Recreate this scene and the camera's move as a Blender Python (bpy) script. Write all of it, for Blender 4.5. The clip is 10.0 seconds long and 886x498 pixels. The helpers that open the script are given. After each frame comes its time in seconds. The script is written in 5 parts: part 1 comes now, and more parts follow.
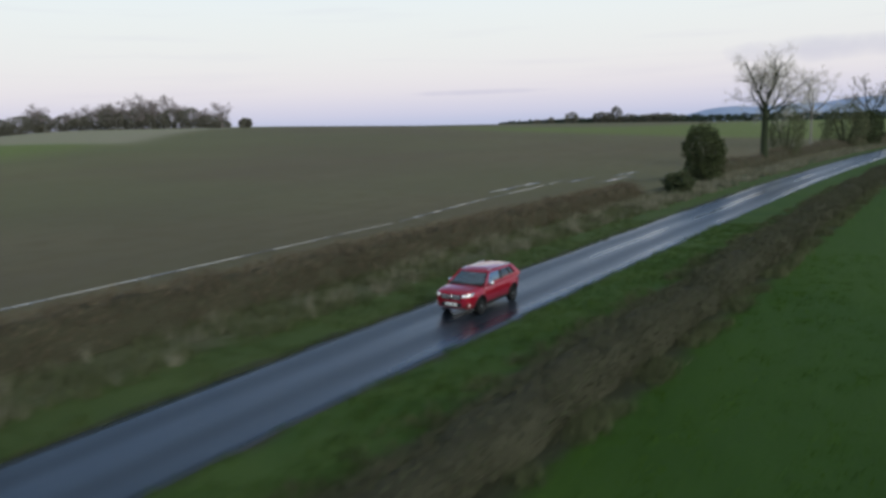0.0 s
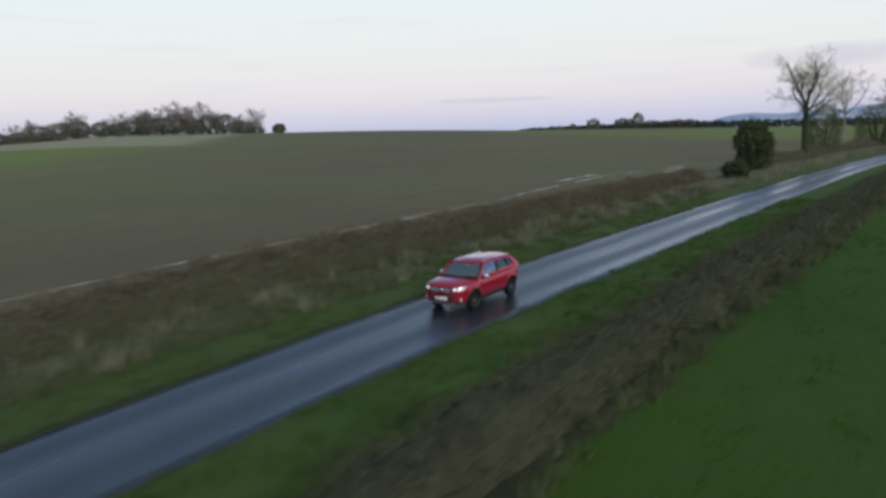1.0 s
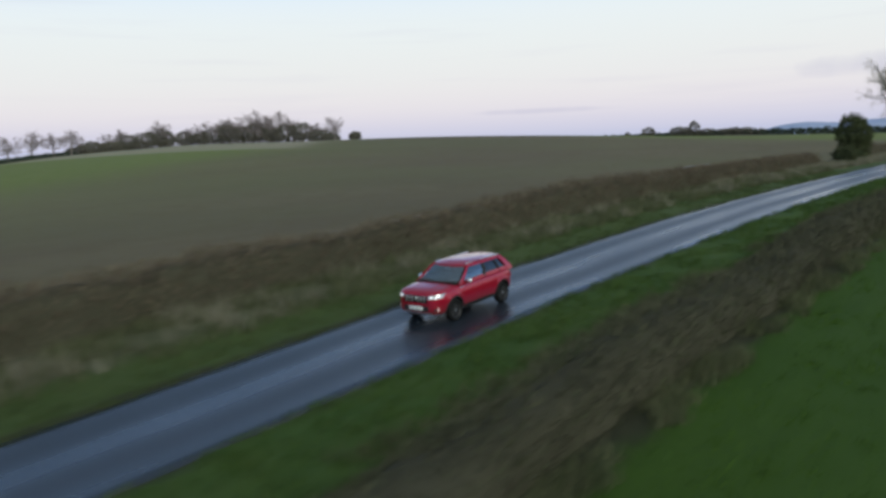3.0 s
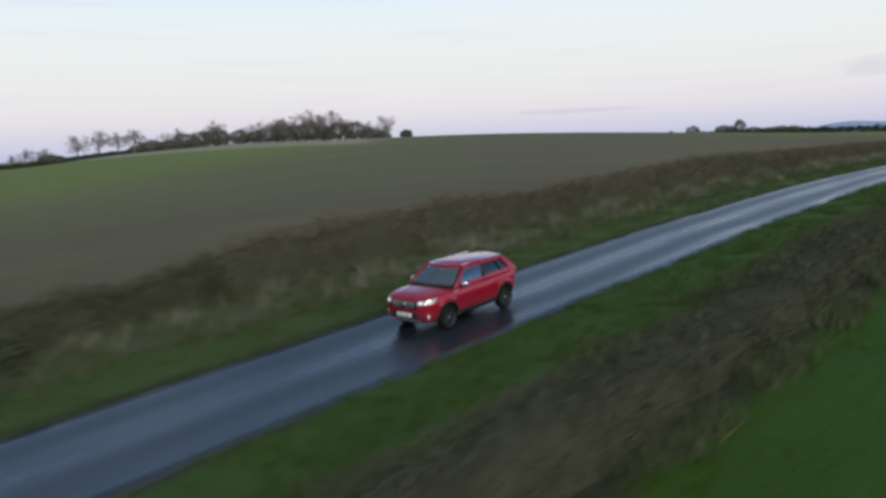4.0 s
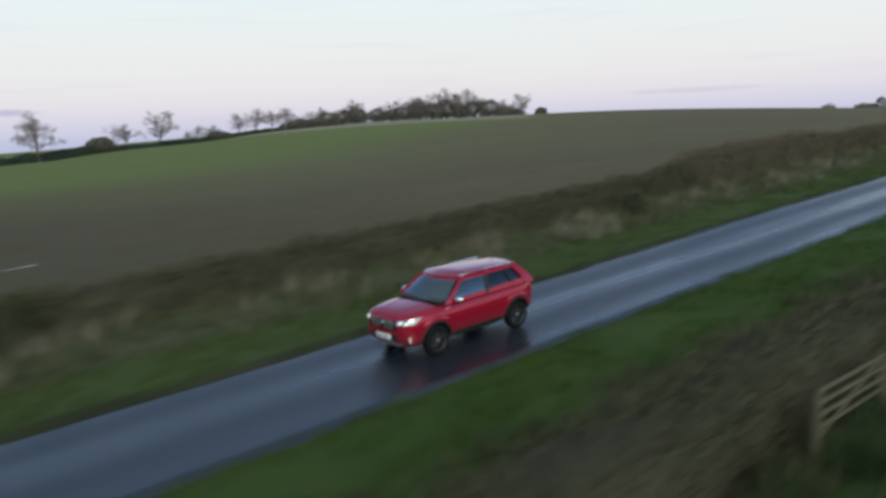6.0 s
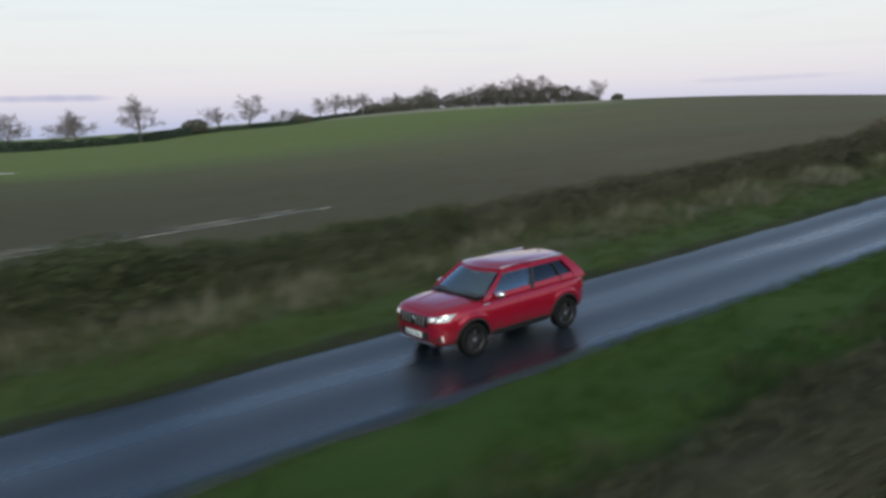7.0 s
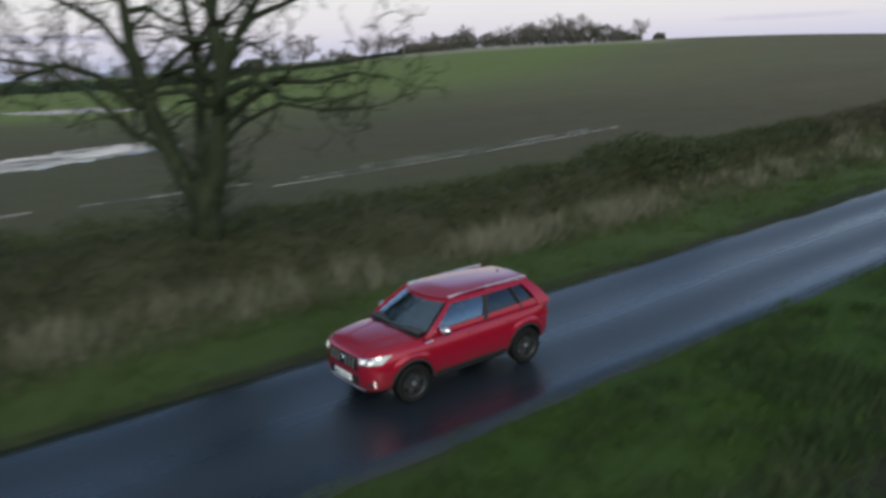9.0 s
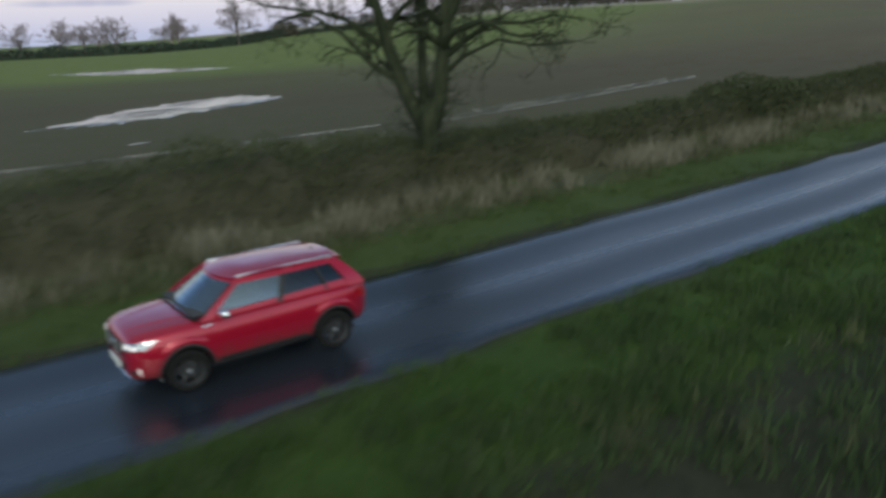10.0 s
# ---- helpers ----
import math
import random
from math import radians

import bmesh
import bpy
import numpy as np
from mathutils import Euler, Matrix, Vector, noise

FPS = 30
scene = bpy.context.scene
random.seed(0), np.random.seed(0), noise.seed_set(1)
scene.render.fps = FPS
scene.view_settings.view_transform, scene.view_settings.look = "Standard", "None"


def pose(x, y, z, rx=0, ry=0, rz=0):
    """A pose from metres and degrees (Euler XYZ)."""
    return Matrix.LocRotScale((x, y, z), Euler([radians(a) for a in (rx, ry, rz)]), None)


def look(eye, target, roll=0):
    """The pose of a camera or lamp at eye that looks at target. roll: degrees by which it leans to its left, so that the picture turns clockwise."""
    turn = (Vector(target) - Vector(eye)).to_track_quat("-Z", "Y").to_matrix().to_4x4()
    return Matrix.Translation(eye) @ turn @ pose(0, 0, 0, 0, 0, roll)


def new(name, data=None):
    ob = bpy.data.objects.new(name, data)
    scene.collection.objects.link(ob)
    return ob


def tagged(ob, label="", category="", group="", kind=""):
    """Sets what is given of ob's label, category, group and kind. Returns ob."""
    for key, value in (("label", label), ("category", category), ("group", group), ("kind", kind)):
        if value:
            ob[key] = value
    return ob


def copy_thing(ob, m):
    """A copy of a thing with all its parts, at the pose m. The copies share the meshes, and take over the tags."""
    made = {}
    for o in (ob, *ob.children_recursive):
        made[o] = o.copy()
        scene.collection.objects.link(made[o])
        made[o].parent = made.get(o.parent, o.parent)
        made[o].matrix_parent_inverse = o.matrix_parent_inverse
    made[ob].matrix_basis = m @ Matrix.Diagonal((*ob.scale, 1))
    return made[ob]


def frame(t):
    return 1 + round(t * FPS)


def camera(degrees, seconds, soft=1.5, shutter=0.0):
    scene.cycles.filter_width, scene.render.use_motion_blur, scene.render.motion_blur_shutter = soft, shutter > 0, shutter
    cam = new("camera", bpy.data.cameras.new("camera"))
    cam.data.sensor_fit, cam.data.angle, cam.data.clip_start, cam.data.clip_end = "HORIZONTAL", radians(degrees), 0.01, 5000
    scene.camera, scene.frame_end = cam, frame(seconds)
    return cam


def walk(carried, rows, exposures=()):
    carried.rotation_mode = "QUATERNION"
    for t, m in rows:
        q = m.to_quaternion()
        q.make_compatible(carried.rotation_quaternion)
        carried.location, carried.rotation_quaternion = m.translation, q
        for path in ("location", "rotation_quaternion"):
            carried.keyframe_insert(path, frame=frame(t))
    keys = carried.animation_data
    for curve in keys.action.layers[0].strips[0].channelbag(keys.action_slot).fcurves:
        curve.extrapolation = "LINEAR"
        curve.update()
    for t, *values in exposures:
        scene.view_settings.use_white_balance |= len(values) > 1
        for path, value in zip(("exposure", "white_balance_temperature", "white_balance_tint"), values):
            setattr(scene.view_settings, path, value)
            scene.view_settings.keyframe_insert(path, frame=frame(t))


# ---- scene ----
cam = camera(59.39, 10.0, soft=3.2, shutter=0.75)

# The flight: seconds, eye, then heading from +y towards +x, tilt and lean in degrees.
FLIGHT = [
    (0.0, 37.44, -16.61, 9.50, 55.98, -8.86, -1.98),
    (0.5, 32.58, -16.11, 8.86, 55.30, -8.79, -2.10),
    (1.0, 27.57, -15.75, 8.22, 54.73, -8.25, -2.10),
    (1.5, 22.53, -15.45, 7.71, 54.10, -7.57, -2.15),
    (2.0, 17.26, -15.16, 7.27, 53.26, -7.39, -2.14),
    (2.5, 11.96, -15.06, 6.87, 52.49, -7.37, -2.20),
    (4.0, -3.66, -14.03, 5.30, 48.72, -7.20, -2.35),
    (4.5, -8.45, -13.64, 4.93, 47.28, -7.15, -2.30),
    (5.0, -13.45, -13.18, 4.57, 45.42, -7.11, -2.32),
    (5.5, -18.32, -12.73, 4.23, 43.32, -7.41, -2.35),
    (6.0, -24.36, -13.08, 3.91, 40.78, -8.28, -2.29),
    (7.5, -40.38, -11.31, 2.85, 35.58, -9.28, -1.79),
    (8.0, -45.70, -11.19, 2.95, 35.59, -10.11, -1.78),
    (8.5, -50.25, -10.72, 3.04, 35.54, -11.28, -1.78),
    (9.0, -54.42, -10.73, 3.23, 35.34, -13.24, -1.90),
    (9.5, -57.90, -11.07, 3.14, 34.60, -14.87, -2.28),
    (10.0, -61.42, -12.08, 2.84, 33.76, -15.74, -2.24),
]


def flight_pose(x, y, z, heading, tilt, lean):
    a, b = radians(heading), radians(tilt)
    way = Vector((math.sin(a) * math.cos(b), math.cos(a) * math.cos(b), math.sin(b)))
    return look((x, y, z), Vector((x, y, z)) + way * 10, lean)


walk(cam, [(t, flight_pose(*row)) for t, *row in FLIGHT])

# ---------------------------------------------------------------- light
world = bpy.data.worlds.new("dusk_sky")
world.use_nodes = True
scene.world = world
wn, wl = world.node_tree.nodes, world.node_tree.links
wn.clear()
w_out = wn.new("ShaderNodeOutputWorld")
w_bg = wn.new("ShaderNodeBackground")
w_bg.inputs["Strength"].default_value = 1.0
w_co = wn.new("ShaderNodeTexCoord")
w_sep = wn.new("ShaderNodeSeparateXYZ")
w_ramp = wn.new("ShaderNodeValToRGB")
w_ramp.color_ramp.interpolation = "B_SPLINE"
SKY = [(0.0, (0.44, 0.50, 0.68)), (0.018, (0.57, 0.575, 0.735)), (0.05, (0.78, 0.735, 0.765)), (0.09, (0.79, 0.80, 0.795)), (0.14, (0.79, 0.84, 0.84)),
       (0.19, (0.76, 0.85, 0.90)), (0.23, (0.50, 0.72, 1.06)), (0.29, (0.38, 0.62, 1.08)), (0.36, (0.20, 0.36, 0.68)), (0.48, (0.10, 0.17, 0.28)), (1.0, (0.28, 0.36, 0.44))]
while len(w_ramp.color_ramp.elements) < len(SKY):
    w_ramp.color_ramp.elements.new(0.5)
for el, (at, col) in zip(w_ramp.color_ramp.elements, SKY):
    el.position, el.color = at, (*col, 1)
# thin flat streaks of cloud low over the horizon
w_map = wn.new("ShaderNodeMapping")
w_map.inputs["Scale"].default_value = (2.2, 2.2, 42.0)
w_noise = wn.new("ShaderNodeTexNoise")
w_noise.inputs["Scale"].default_value = 1.6
w_noise.inputs["Detail"].default_value = 4.0
w_cr = wn.new("ShaderNodeValToRGB")
w_cr.color_ramp.elements[0].position, w_cr.color_ramp.elements[0].color = 0.56, (0, 0, 0, 1)
w_cr.color_ramp.elements[1].position, w_cr.color_ramp.elements[1].color = 0.80, (0.18, 0.18, 0.18, 1)
w_mix = wn.new("ShaderNodeMix")
w_mix.data_type = "RGBA"
w_mix.inputs["B"].default_value = (0.52, 0.50, 0.66, 1)
wl.new(w_co.outputs["Generated"], w_sep.inputs[0])
wl.new(w_sep.outputs["Z"], w_ramp.inputs[0])
wl.new(w_co.outputs["Generated"], w_map.inputs[0])
wl.new(w_map.outputs[0], w_noise.inputs["Vector"])
wl.new(w_noise.outputs[0], w_cr.inputs[0])
wl.new(w_cr.outputs[0], w_mix.inputs["Factor"])
wl.new(w_ramp.outputs[0], w_mix.inputs["A"])
# a few long violet clouds: bearing, height, half length and half thickness, all in radians, and strength
CLOUDS = [(0.178, 0.044, 0.075, 0.0050, 0.75), (1.03, 0.043, 0.10, 0.0040, 0.30), (0.105, 0.142, 0.05, 0.006, 0.25), (1.44, 0.075, 0.12, 0.016, 0.35)]


def sky_math(op, a, b=0.0):
    n = wn.new("ShaderNodeMath")
    n.operation = op
    for sock, v in zip(n.inputs, (a, b)):
        if isinstance(v, bpy.types.NodeSocket):
            wl.new(v, sock)
        else:
            sock.default_value = v
    return n.outputs[0]


w_fine = wn.new("ShaderNodeTexNoise")
w_fine.inputs["Scale"].default_value, w_fine.inputs["Detail"].default_value = 22.0, 3.0
wl.new(w_co.outputs["Generated"], w_fine.inputs["Vector"])
bearing = sky_math("ARCTAN2", w_sep.outputs["X"], w_sep.outputs["Y"])
cover = 0.0
for at, height, length, thick, strength in CLOUDS:
    along = sky_math("POWER", sky_math("DIVIDE", sky_math("SUBTRACT", bearing, at), length), 2.0)
    up = sky_math("POWER", sky_math("DIVIDE", sky_math("SUBTRACT", w_sep.outputs["Z"], height), thick), 2.0)
    ragged = sky_math("MULTIPLY", sky_math("SUBTRACT", w_fine.outputs[0], 0.5), 1.6)
    body_ = sky_math("SUBTRACT", 1.0, sky_math("ADD", sky_math("ADD", along, up), ragged))
    one = sky_math("MULTIPLY", sky_math("MINIMUM", sky_math("MAXIMUM", body_, 0.0), 1.0), strength)
    cover = sky_math("MAXIMUM", cover, one)
w_cloud = wn.new("ShaderNodeMix")
w_cloud.data_type = "RGBA"
w_cloud.inputs["B"].default_value = (0.42, 0.43, 0.60, 1)
wl.new(cover, w_cloud.inputs["Factor"])
wl.new(w_mix.outputs["Result"], w_cloud.inputs["A"])

# the west, behind the flight, still holds the warm light of the set sun
w_dot = wn.new("ShaderNodeVectorMath")
w_dot.operation = "DOT_PRODUCT"
w_dot.inputs[1].default_value = Vector((-0.45, -0.88, 0.10)).normalized()
w_west = wn.new("ShaderNodeValToRGB")
w_west.color_ramp.interpolation = "EASE"
w_west.color_ramp.elements[0].position, w_west.color_ramp.elements[0].color = 0.45, (0, 0, 0, 1)
w_west.color_ramp.elements[1].position, w_west.color_ramp.elements[1].color = 1.0, (1, 1, 1, 1)
w_warm = wn.new("ShaderNodeMix")
w_warm.data_type = "RGBA"
w_warm.inputs["B"].default_value = (1.40, 1.65, 1.60, 1)
wl.new(w_co.outputs["Generated"], w_dot.inputs[0])
wl.new(w_dot.outputs["Value"], w_west.inputs[0])
wl.new(w_west.outputs[0], w_warm.inputs["Factor"])
wl.new(w_cloud.outputs["Result"], w_warm.inputs["A"])
wl.new(w_warm.outputs["Result"], w_bg.inputs["Color"])
wl.new(w_bg.outputs[0], w_out.inputs["Surface"])

# the last glow of the set sun, low behind the flight
glow = new("sun", bpy.data.lights.new("sun", "SUN"))
glow.data.energy, glow.data.angle, glow.data.color = 1.05, radians(25), (1.0, 0.96, 0.84)
glow.matrix_world = look((-40, -90, 60), (0, 0, 0))

scene.view_settings.exposure = 0.07


# ---------------------------------------------------------------- materials
def material(name, base, rough=0.8, metal=0.0, spec=0.5):
    m = bpy.data.materials.new(name)
    m.use_nodes = True
    b = m.node_tree.nodes["Principled BSDF"]
    b.inputs["Base Color"].default_value = (*base, 1)
    b.inputs["Roughness"].default_value = rough
    b.inputs["Metallic"].default_value = metal
    b.inputs["Specular IOR Level"].default_value = spec
    return m


class Nodes:
    """Short hand for building a node tree round one Principled shader."""

    def __init__(self, m):
        self.t = m.node_tree
        self.b = self.t.nodes["Principled BSDF"]

    def put(self, a, socket):
        if isinstance(a, bpy.types.NodeSocket):
            self.t.links.new(a, socket)
        elif isinstance(a, tuple):
            socket.default_value = (*a, 1) if len(socket.default_value) == 4 else a
        else:
            socket.default_value = a

    def noise(self, scale, detail=4.0, vec=None, rough=0.55):
        n = self.t.nodes.new("ShaderNodeTexNoise")
        n.inputs["Scale"].default_value, n.inputs["Detail"].default_value = scale, detail
        n.inputs["Roughness"].default_value = rough
        self.t.links.new(vec or self.place(), n.inputs["Vector"])
        return n.outputs[0]

    def place(self, stretch=None):
        g = self.t.nodes.new("ShaderNodeNewGeometry").outputs["Position"]
        if not stretch:
            return g
        n = self.t.nodes.new("ShaderNodeMapping")
        n.inputs["Scale"].default_value = stretch
        self.t.links.new(g, n.inputs[0])
        return n.outputs[0]

    def local(self, stretch=(1, 1, 1)):
        n = self.t.nodes.new("ShaderNodeMapping")
        n.inputs["Scale"].default_value = stretch
        self.t.links.new(self.t.nodes.new("ShaderNodeTexCoord").outputs["Object"], n.inputs[0])
        return n.outputs[0]

    def attr(self, name):
        n = self.t.nodes.new("ShaderNodeAttribute")
        n.attribute_name = name
        return n.outputs["Fac"]

    def island(self):
        return self.t.nodes.new("ShaderNodeNewGeometry").outputs["Random Per Island"]

    def math(self, op, a, b=0.0, c=0.0):
        n = self.t.nodes.new("ShaderNodeMath")
        n.operation = op
        for s, v in zip(n.inputs, (a, b, c)):
            self.put(v, s)
        return n.outputs[0]

    def step(self, v, lo, hi):
        n = self.t.nodes.new("ShaderNodeMapRange")
        n.interpolation_type = "SMOOTHSTEP"
        self.put(v, n.inputs["Value"])
        n.inputs["From Min"].default_value, n.inputs["From Max"].default_value = lo, hi
        return n.outputs[0]

    def band(self, v, a, b, soft):
        return self.math("MULTIPLY", self.step(v, a - soft, a + soft), self.math("SUBTRACT", 1.0, self.step(v, b - soft, b + soft)))

    def mix(self, f, a, b):
        n = self.t.nodes.new("ShaderNodeMix")
        n.data_type = "RGBA"
        self.put(f, n.inputs["Factor"])
        self.put(a, n.inputs["A"])
        self.put(b, n.inputs["B"])
        return n.outputs["Result"]

    def colour(self, c):
        self.put(c, self.b.inputs["Base Color"])

    def rough(self, r):
        self.put(r, self.b.inputs["Roughness"])

    def bump(self, h, strength, distance):
        n = self.t.nodes.new("ShaderNodeBump")
        n.inputs["Strength"].default_value, n.inputs["Distance"].default_value = strength, distance
        self.t.links.new(h, n.inputs["Height"])
        self.t.links.new(n.outputs[0], self.b.inputs["Normal"])


def mat_ground():
    m = material("field_and_verge", (0.1, 0.09, 0.05), 0.9, spec=0.2)
    k = Nodes(m)
    d = k.attr("across")
    wob = k.math("MULTIPLY", k.math("SUBTRACT", k.noise(0.5, 5), 0.5), 1.6)
    e = k.math("ADD", d, wob)
    big, mid, fine = k.noise(0.035, 4), k.noise(0.35, 5), k.noise(5.0, 6, rough=0.75)
    # ploughed and drilled soil, with faint rows along the road
    soil = k.mix(k.step(big, 0.35, 0.65), (0.1080, 0.0920, 0.0520), (0.1400, 0.1160, 0.0660))
    soil = k.mix(k.step(mid, 0.4, 0.75), soil, (0.0960, 0.0766, 0.0360))
    soil = k.mix(k.math("MULTIPLY", k.step(fine, 0.45, 0.8), 0.5), soil, (0.1860, 0.1448, 0.0700))
    rows = k.noise(1.0, 2, k.place((0.02, 1.1, 0.02)))
    soil = k.mix(k.math("MULTIPLY", k.step(rows, 0.45, 0.7), 0.35), soil, (0.0779, 0.0714, 0.0310))
    drift = k.noise(1.0, 4, k.place((0.010, 0.045, 0.02)))
    soil = k.mix(k.math("MULTIPLY", k.step(drift, 0.48, 0.62), 0.55), soil, (0.094, 0.072, 0.046))
    young = k.mix(k.step(mid, 0.3, 0.7), (0.120, 0.156, 0.036), (0.152, 0.176, 0.050))
    tint = k.math("MULTIPLY", k.step(k.noise(0.012, 3), 0.36, 0.62), 0.45)
    soil = k.mix(tint, soil, (0.0930, 0.1120, 0.0400))
    # soil tone by mask: darker towards the pools, faintly so near the road
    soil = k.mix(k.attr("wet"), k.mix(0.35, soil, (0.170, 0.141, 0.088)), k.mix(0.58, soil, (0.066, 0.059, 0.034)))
    field = k.mix(k.attr("crop"), soil, young)
    field = k.mix(k.attr("stubble"), field, (0.30, 0.26, 0.19))
    # grass
    grass = k.mix(k.step(mid, 0.35, 0.7), (0.039, 0.080, 0.013), (0.059, 0.098, 0.019))
    grass = k.mix(k.math("MULTIPLY", k.step(fine, 0.5, 0.8), 0.5), grass, (0.064, 0.106, 0.026))
    rank = k.mix(k.step(fine, 0.35, 0.75), (0.068, 0.077, 0.036), (0.130, 0.121, 0.070))
    litter = k.mix(k.step(fine, 0.4, 0.7), (0.032, 0.035, 0.019), (0.055, 0.056, 0.030))
    mud = k.mix(k.step(mid, 0.4, 0.7), (0.034, 0.038, 0.018), (0.050, 0.054, 0.026))
    meadow = k.mix(k.step(big, 0.4, 0.6), (0.027, 0.066, 0.005), (0.038, 0.080, 0.007))
    meadow = k.mix(k.math("MULTIPLY", k.step(fine, 0.45, 0.8), 0.4), meadow, (0.052, 0.100, 0.011))
    c = k.mix(k.step(e, 10.3, 11.2), litter, field)
    c = k.mix(k.band(e, 4.6, 8.0, 0.6), c, rank)
    c = k.mix(k.band(e, 2.3, 4.9, 0.45), c, k.mix(0.4, grass, (0.080, 0.088, 0.036)))
    c = k.mix(k.band(e, -5.6, -2.3, 0.5), c, grass)
    c = k.mix(k.math("SUBTRACT", 1.0, k.step(e, -9.4, -8.6)), c, meadow)
    c = k.mix(k.band(k.math("ADD", d, k.math("MULTIPLY", wob, 0.35)), -2.30, 2.5, 0.18), c, mud)
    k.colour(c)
    k.bump(k.math("ADD", k.math("MULTIPLY", mid, 2.0), fine), 0.9, 0.10)
    return m


def mat_road():
    m = material("wet_asphalt", (0.03, 0.035, 0.042), 0.4, spec=0.85)
    k = Nodes(m)
    d = k.attr("across")
    long = k.noise(1.0, 1, k.place((0.10, 0.9, 0.5)))
    grit, blot = k.noise(60, 3), k.noise(0.55, 5)
    c = k.mix(k.step(blot, 0.35, 0.7), (0.009, 0.014, 0.021), (0.013, 0.019, 0.028))
    c = k.mix(k.math("MULTIPLY", k.step(grit, 0.5, 0.7), 0.5), c, (0.019, 0.026, 0.036))
    dirt = k.math("MAXIMUM", k.step(d, 1.75, 2.2), k.math("SUBTRACT", 1.0, k.step(d, -2.4, -2.0)))
    c = k.mix(k.math("MULTIPLY", dirt, k.step(blot, 0.3, 0.6)), c, (0.028, 0.026, 0.020))
    k.colour(c)
    # water film: smooth in the polished wheel tracks, rough on the crown
    wander = k.math("MULTIPLY", k.math("SUBTRACT", k.noise(0.09, 2), 0.5), 0.9)
    wave = k.math("COSINE", k.math("MULTIPLY", k.math("ADD", k.math("SUBTRACT", d, 0.05), wander), 3.1416))
    film = k.math("MULTIPLY", k.math("ADD", 0.5, k.math("MULTIPLY", wave, 0.5)), k.math("ADD", 0.5, k.math("MULTIPLY", k.step(long, 0.3, 0.7), 0.5)))
    k.rough(k.math("SUBTRACT", 0.44, k.math("MULTIPLY", film, 0.24)))
    k.bump(k.math("ADD", grit, k.math("MULTIPLY", blot, 0.6)), 0.25, 0.012)
    return m


def mat_islands(name, cols, rough=0.85, spec=0.2):
    """A material whose pieces take a colour each, between the colours given."""
    m = material(name, cols[0], rough, spec=spec)
    k = Nodes(m)
    r = k.t.nodes.new("ShaderNodeValToRGB")
    while len(r.color_ramp.elements) < len(cols):
        r.color_ramp.elements.new(0.5)
    for i, (el, c) in enumerate(zip(r.color_ramp.elements, cols)):
        el.position, el.color = i / (len(cols) - 1), (*c, 1)
    k.t.links.new(k.island(), r.inputs[0])
    v = k.noise(0.6, 3)
    k.colour(k.mix(k.math("MULTIPLY", k.step(v, 0.35, 0.7), 0.45), r.outputs[0], tuple(0.55 * a for a in cols[0])))
    return m


def mat_bark(name, a, b):
    m = material(name, a, 0.9, spec=0.2)
    k = Nodes(m)
    n = k.noise(7.0, 5, k.local((1, 1, 0.25)))
    k.colour(k.mix(k.step(n, 0.35, 0.7), a, b))
    k.bump(n, 0.8, 0.04)
    return m


M_GROUND, M_ROAD = mat_ground(), mat_road()
M_HEDGE = mat_islands("bare_hedge_twigs", [(0.096, 0.078, 0.053), (0.134, 0.105, 0.074), (0.164, 0.122, 0.088), (0.125, 0.120, 0.066)])
M_BRAMBLE = mat_islands("green_bramble", [(0.036, 0.051, 0.022), (0.054, 0.071, 0.029), (0.069, 0.081, 0.037), (0.080, 0.075, 0.043)])
# solid hedge filler; the shade among the twigs is painted into its colour
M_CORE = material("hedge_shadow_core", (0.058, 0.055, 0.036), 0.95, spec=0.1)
M_STRAW = mat_islands("dry_grass", [(0.112, 0.113, 0.068), (0.199, 0.181, 0.126), (0.315, 0.282, 0.225), (0.093, 0.103, 0.056)])
M_BLADE = mat_islands("green_grass", [(0.032, 0.074, 0.012), (0.047, 0.096, 0.016), (0.072, 0.118, 0.026), (0.064, 0.082, 0.028)])
M_MEADOW = mat_islands("meadow_blades", [(0.040, 0.088, 0.008), (0.050, 0.104, 0.010), (0.066, 0.122, 0.014)])
M_OAK = mat_bark("oak_bark", (0.024, 0.031, 0.016), (0.046, 0.054, 0.029))
M_TWIG = material("grey_twigs", (0.26, 0.235, 0.20), 0.9, spec=0.2)
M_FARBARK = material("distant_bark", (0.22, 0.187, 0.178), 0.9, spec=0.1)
M_EVERGREEN = mat_islands("evergreen_leaves", [(0.030, 0.042, 0.018), (0.046, 0.060, 0.024), (0.064, 0.074, 0.032)], 0.7)
# copse greys are lightened: distance haze is painted into the foliage colour
M_COPSE = mat_islands("copse_foliage_hazed", [(0.115, 0.108, 0.086), (0.145, 0.136, 0.108), (0.175, 0.158, 0.130)], 0.9, 0.1)


# ---------------------------------------------------------------- mesh helpers
def mesh_ob(name, verts, faces, mats, parent=None, label="", smooth=False, idx=None):
    me = bpy.data.meshes.new(name)
    me.from_pydata([tuple(v) for v in verts], [], [tuple(f) for f in faces])
    for m in (mats if isinstance(mats, (list, tuple)) else [mats]):
        me.materials.append(m)
    if smooth:
        me.polygons.foreach_set("use_smooth", [True] * len(me.polygons))
    if idx is not None:
        me.polygons.foreach_set("material_index", idx)
    me.update()
    ob = new(name, me)
    if parent:
        ob.parent = parent
    if label:
        tagged(ob, label)
    return ob


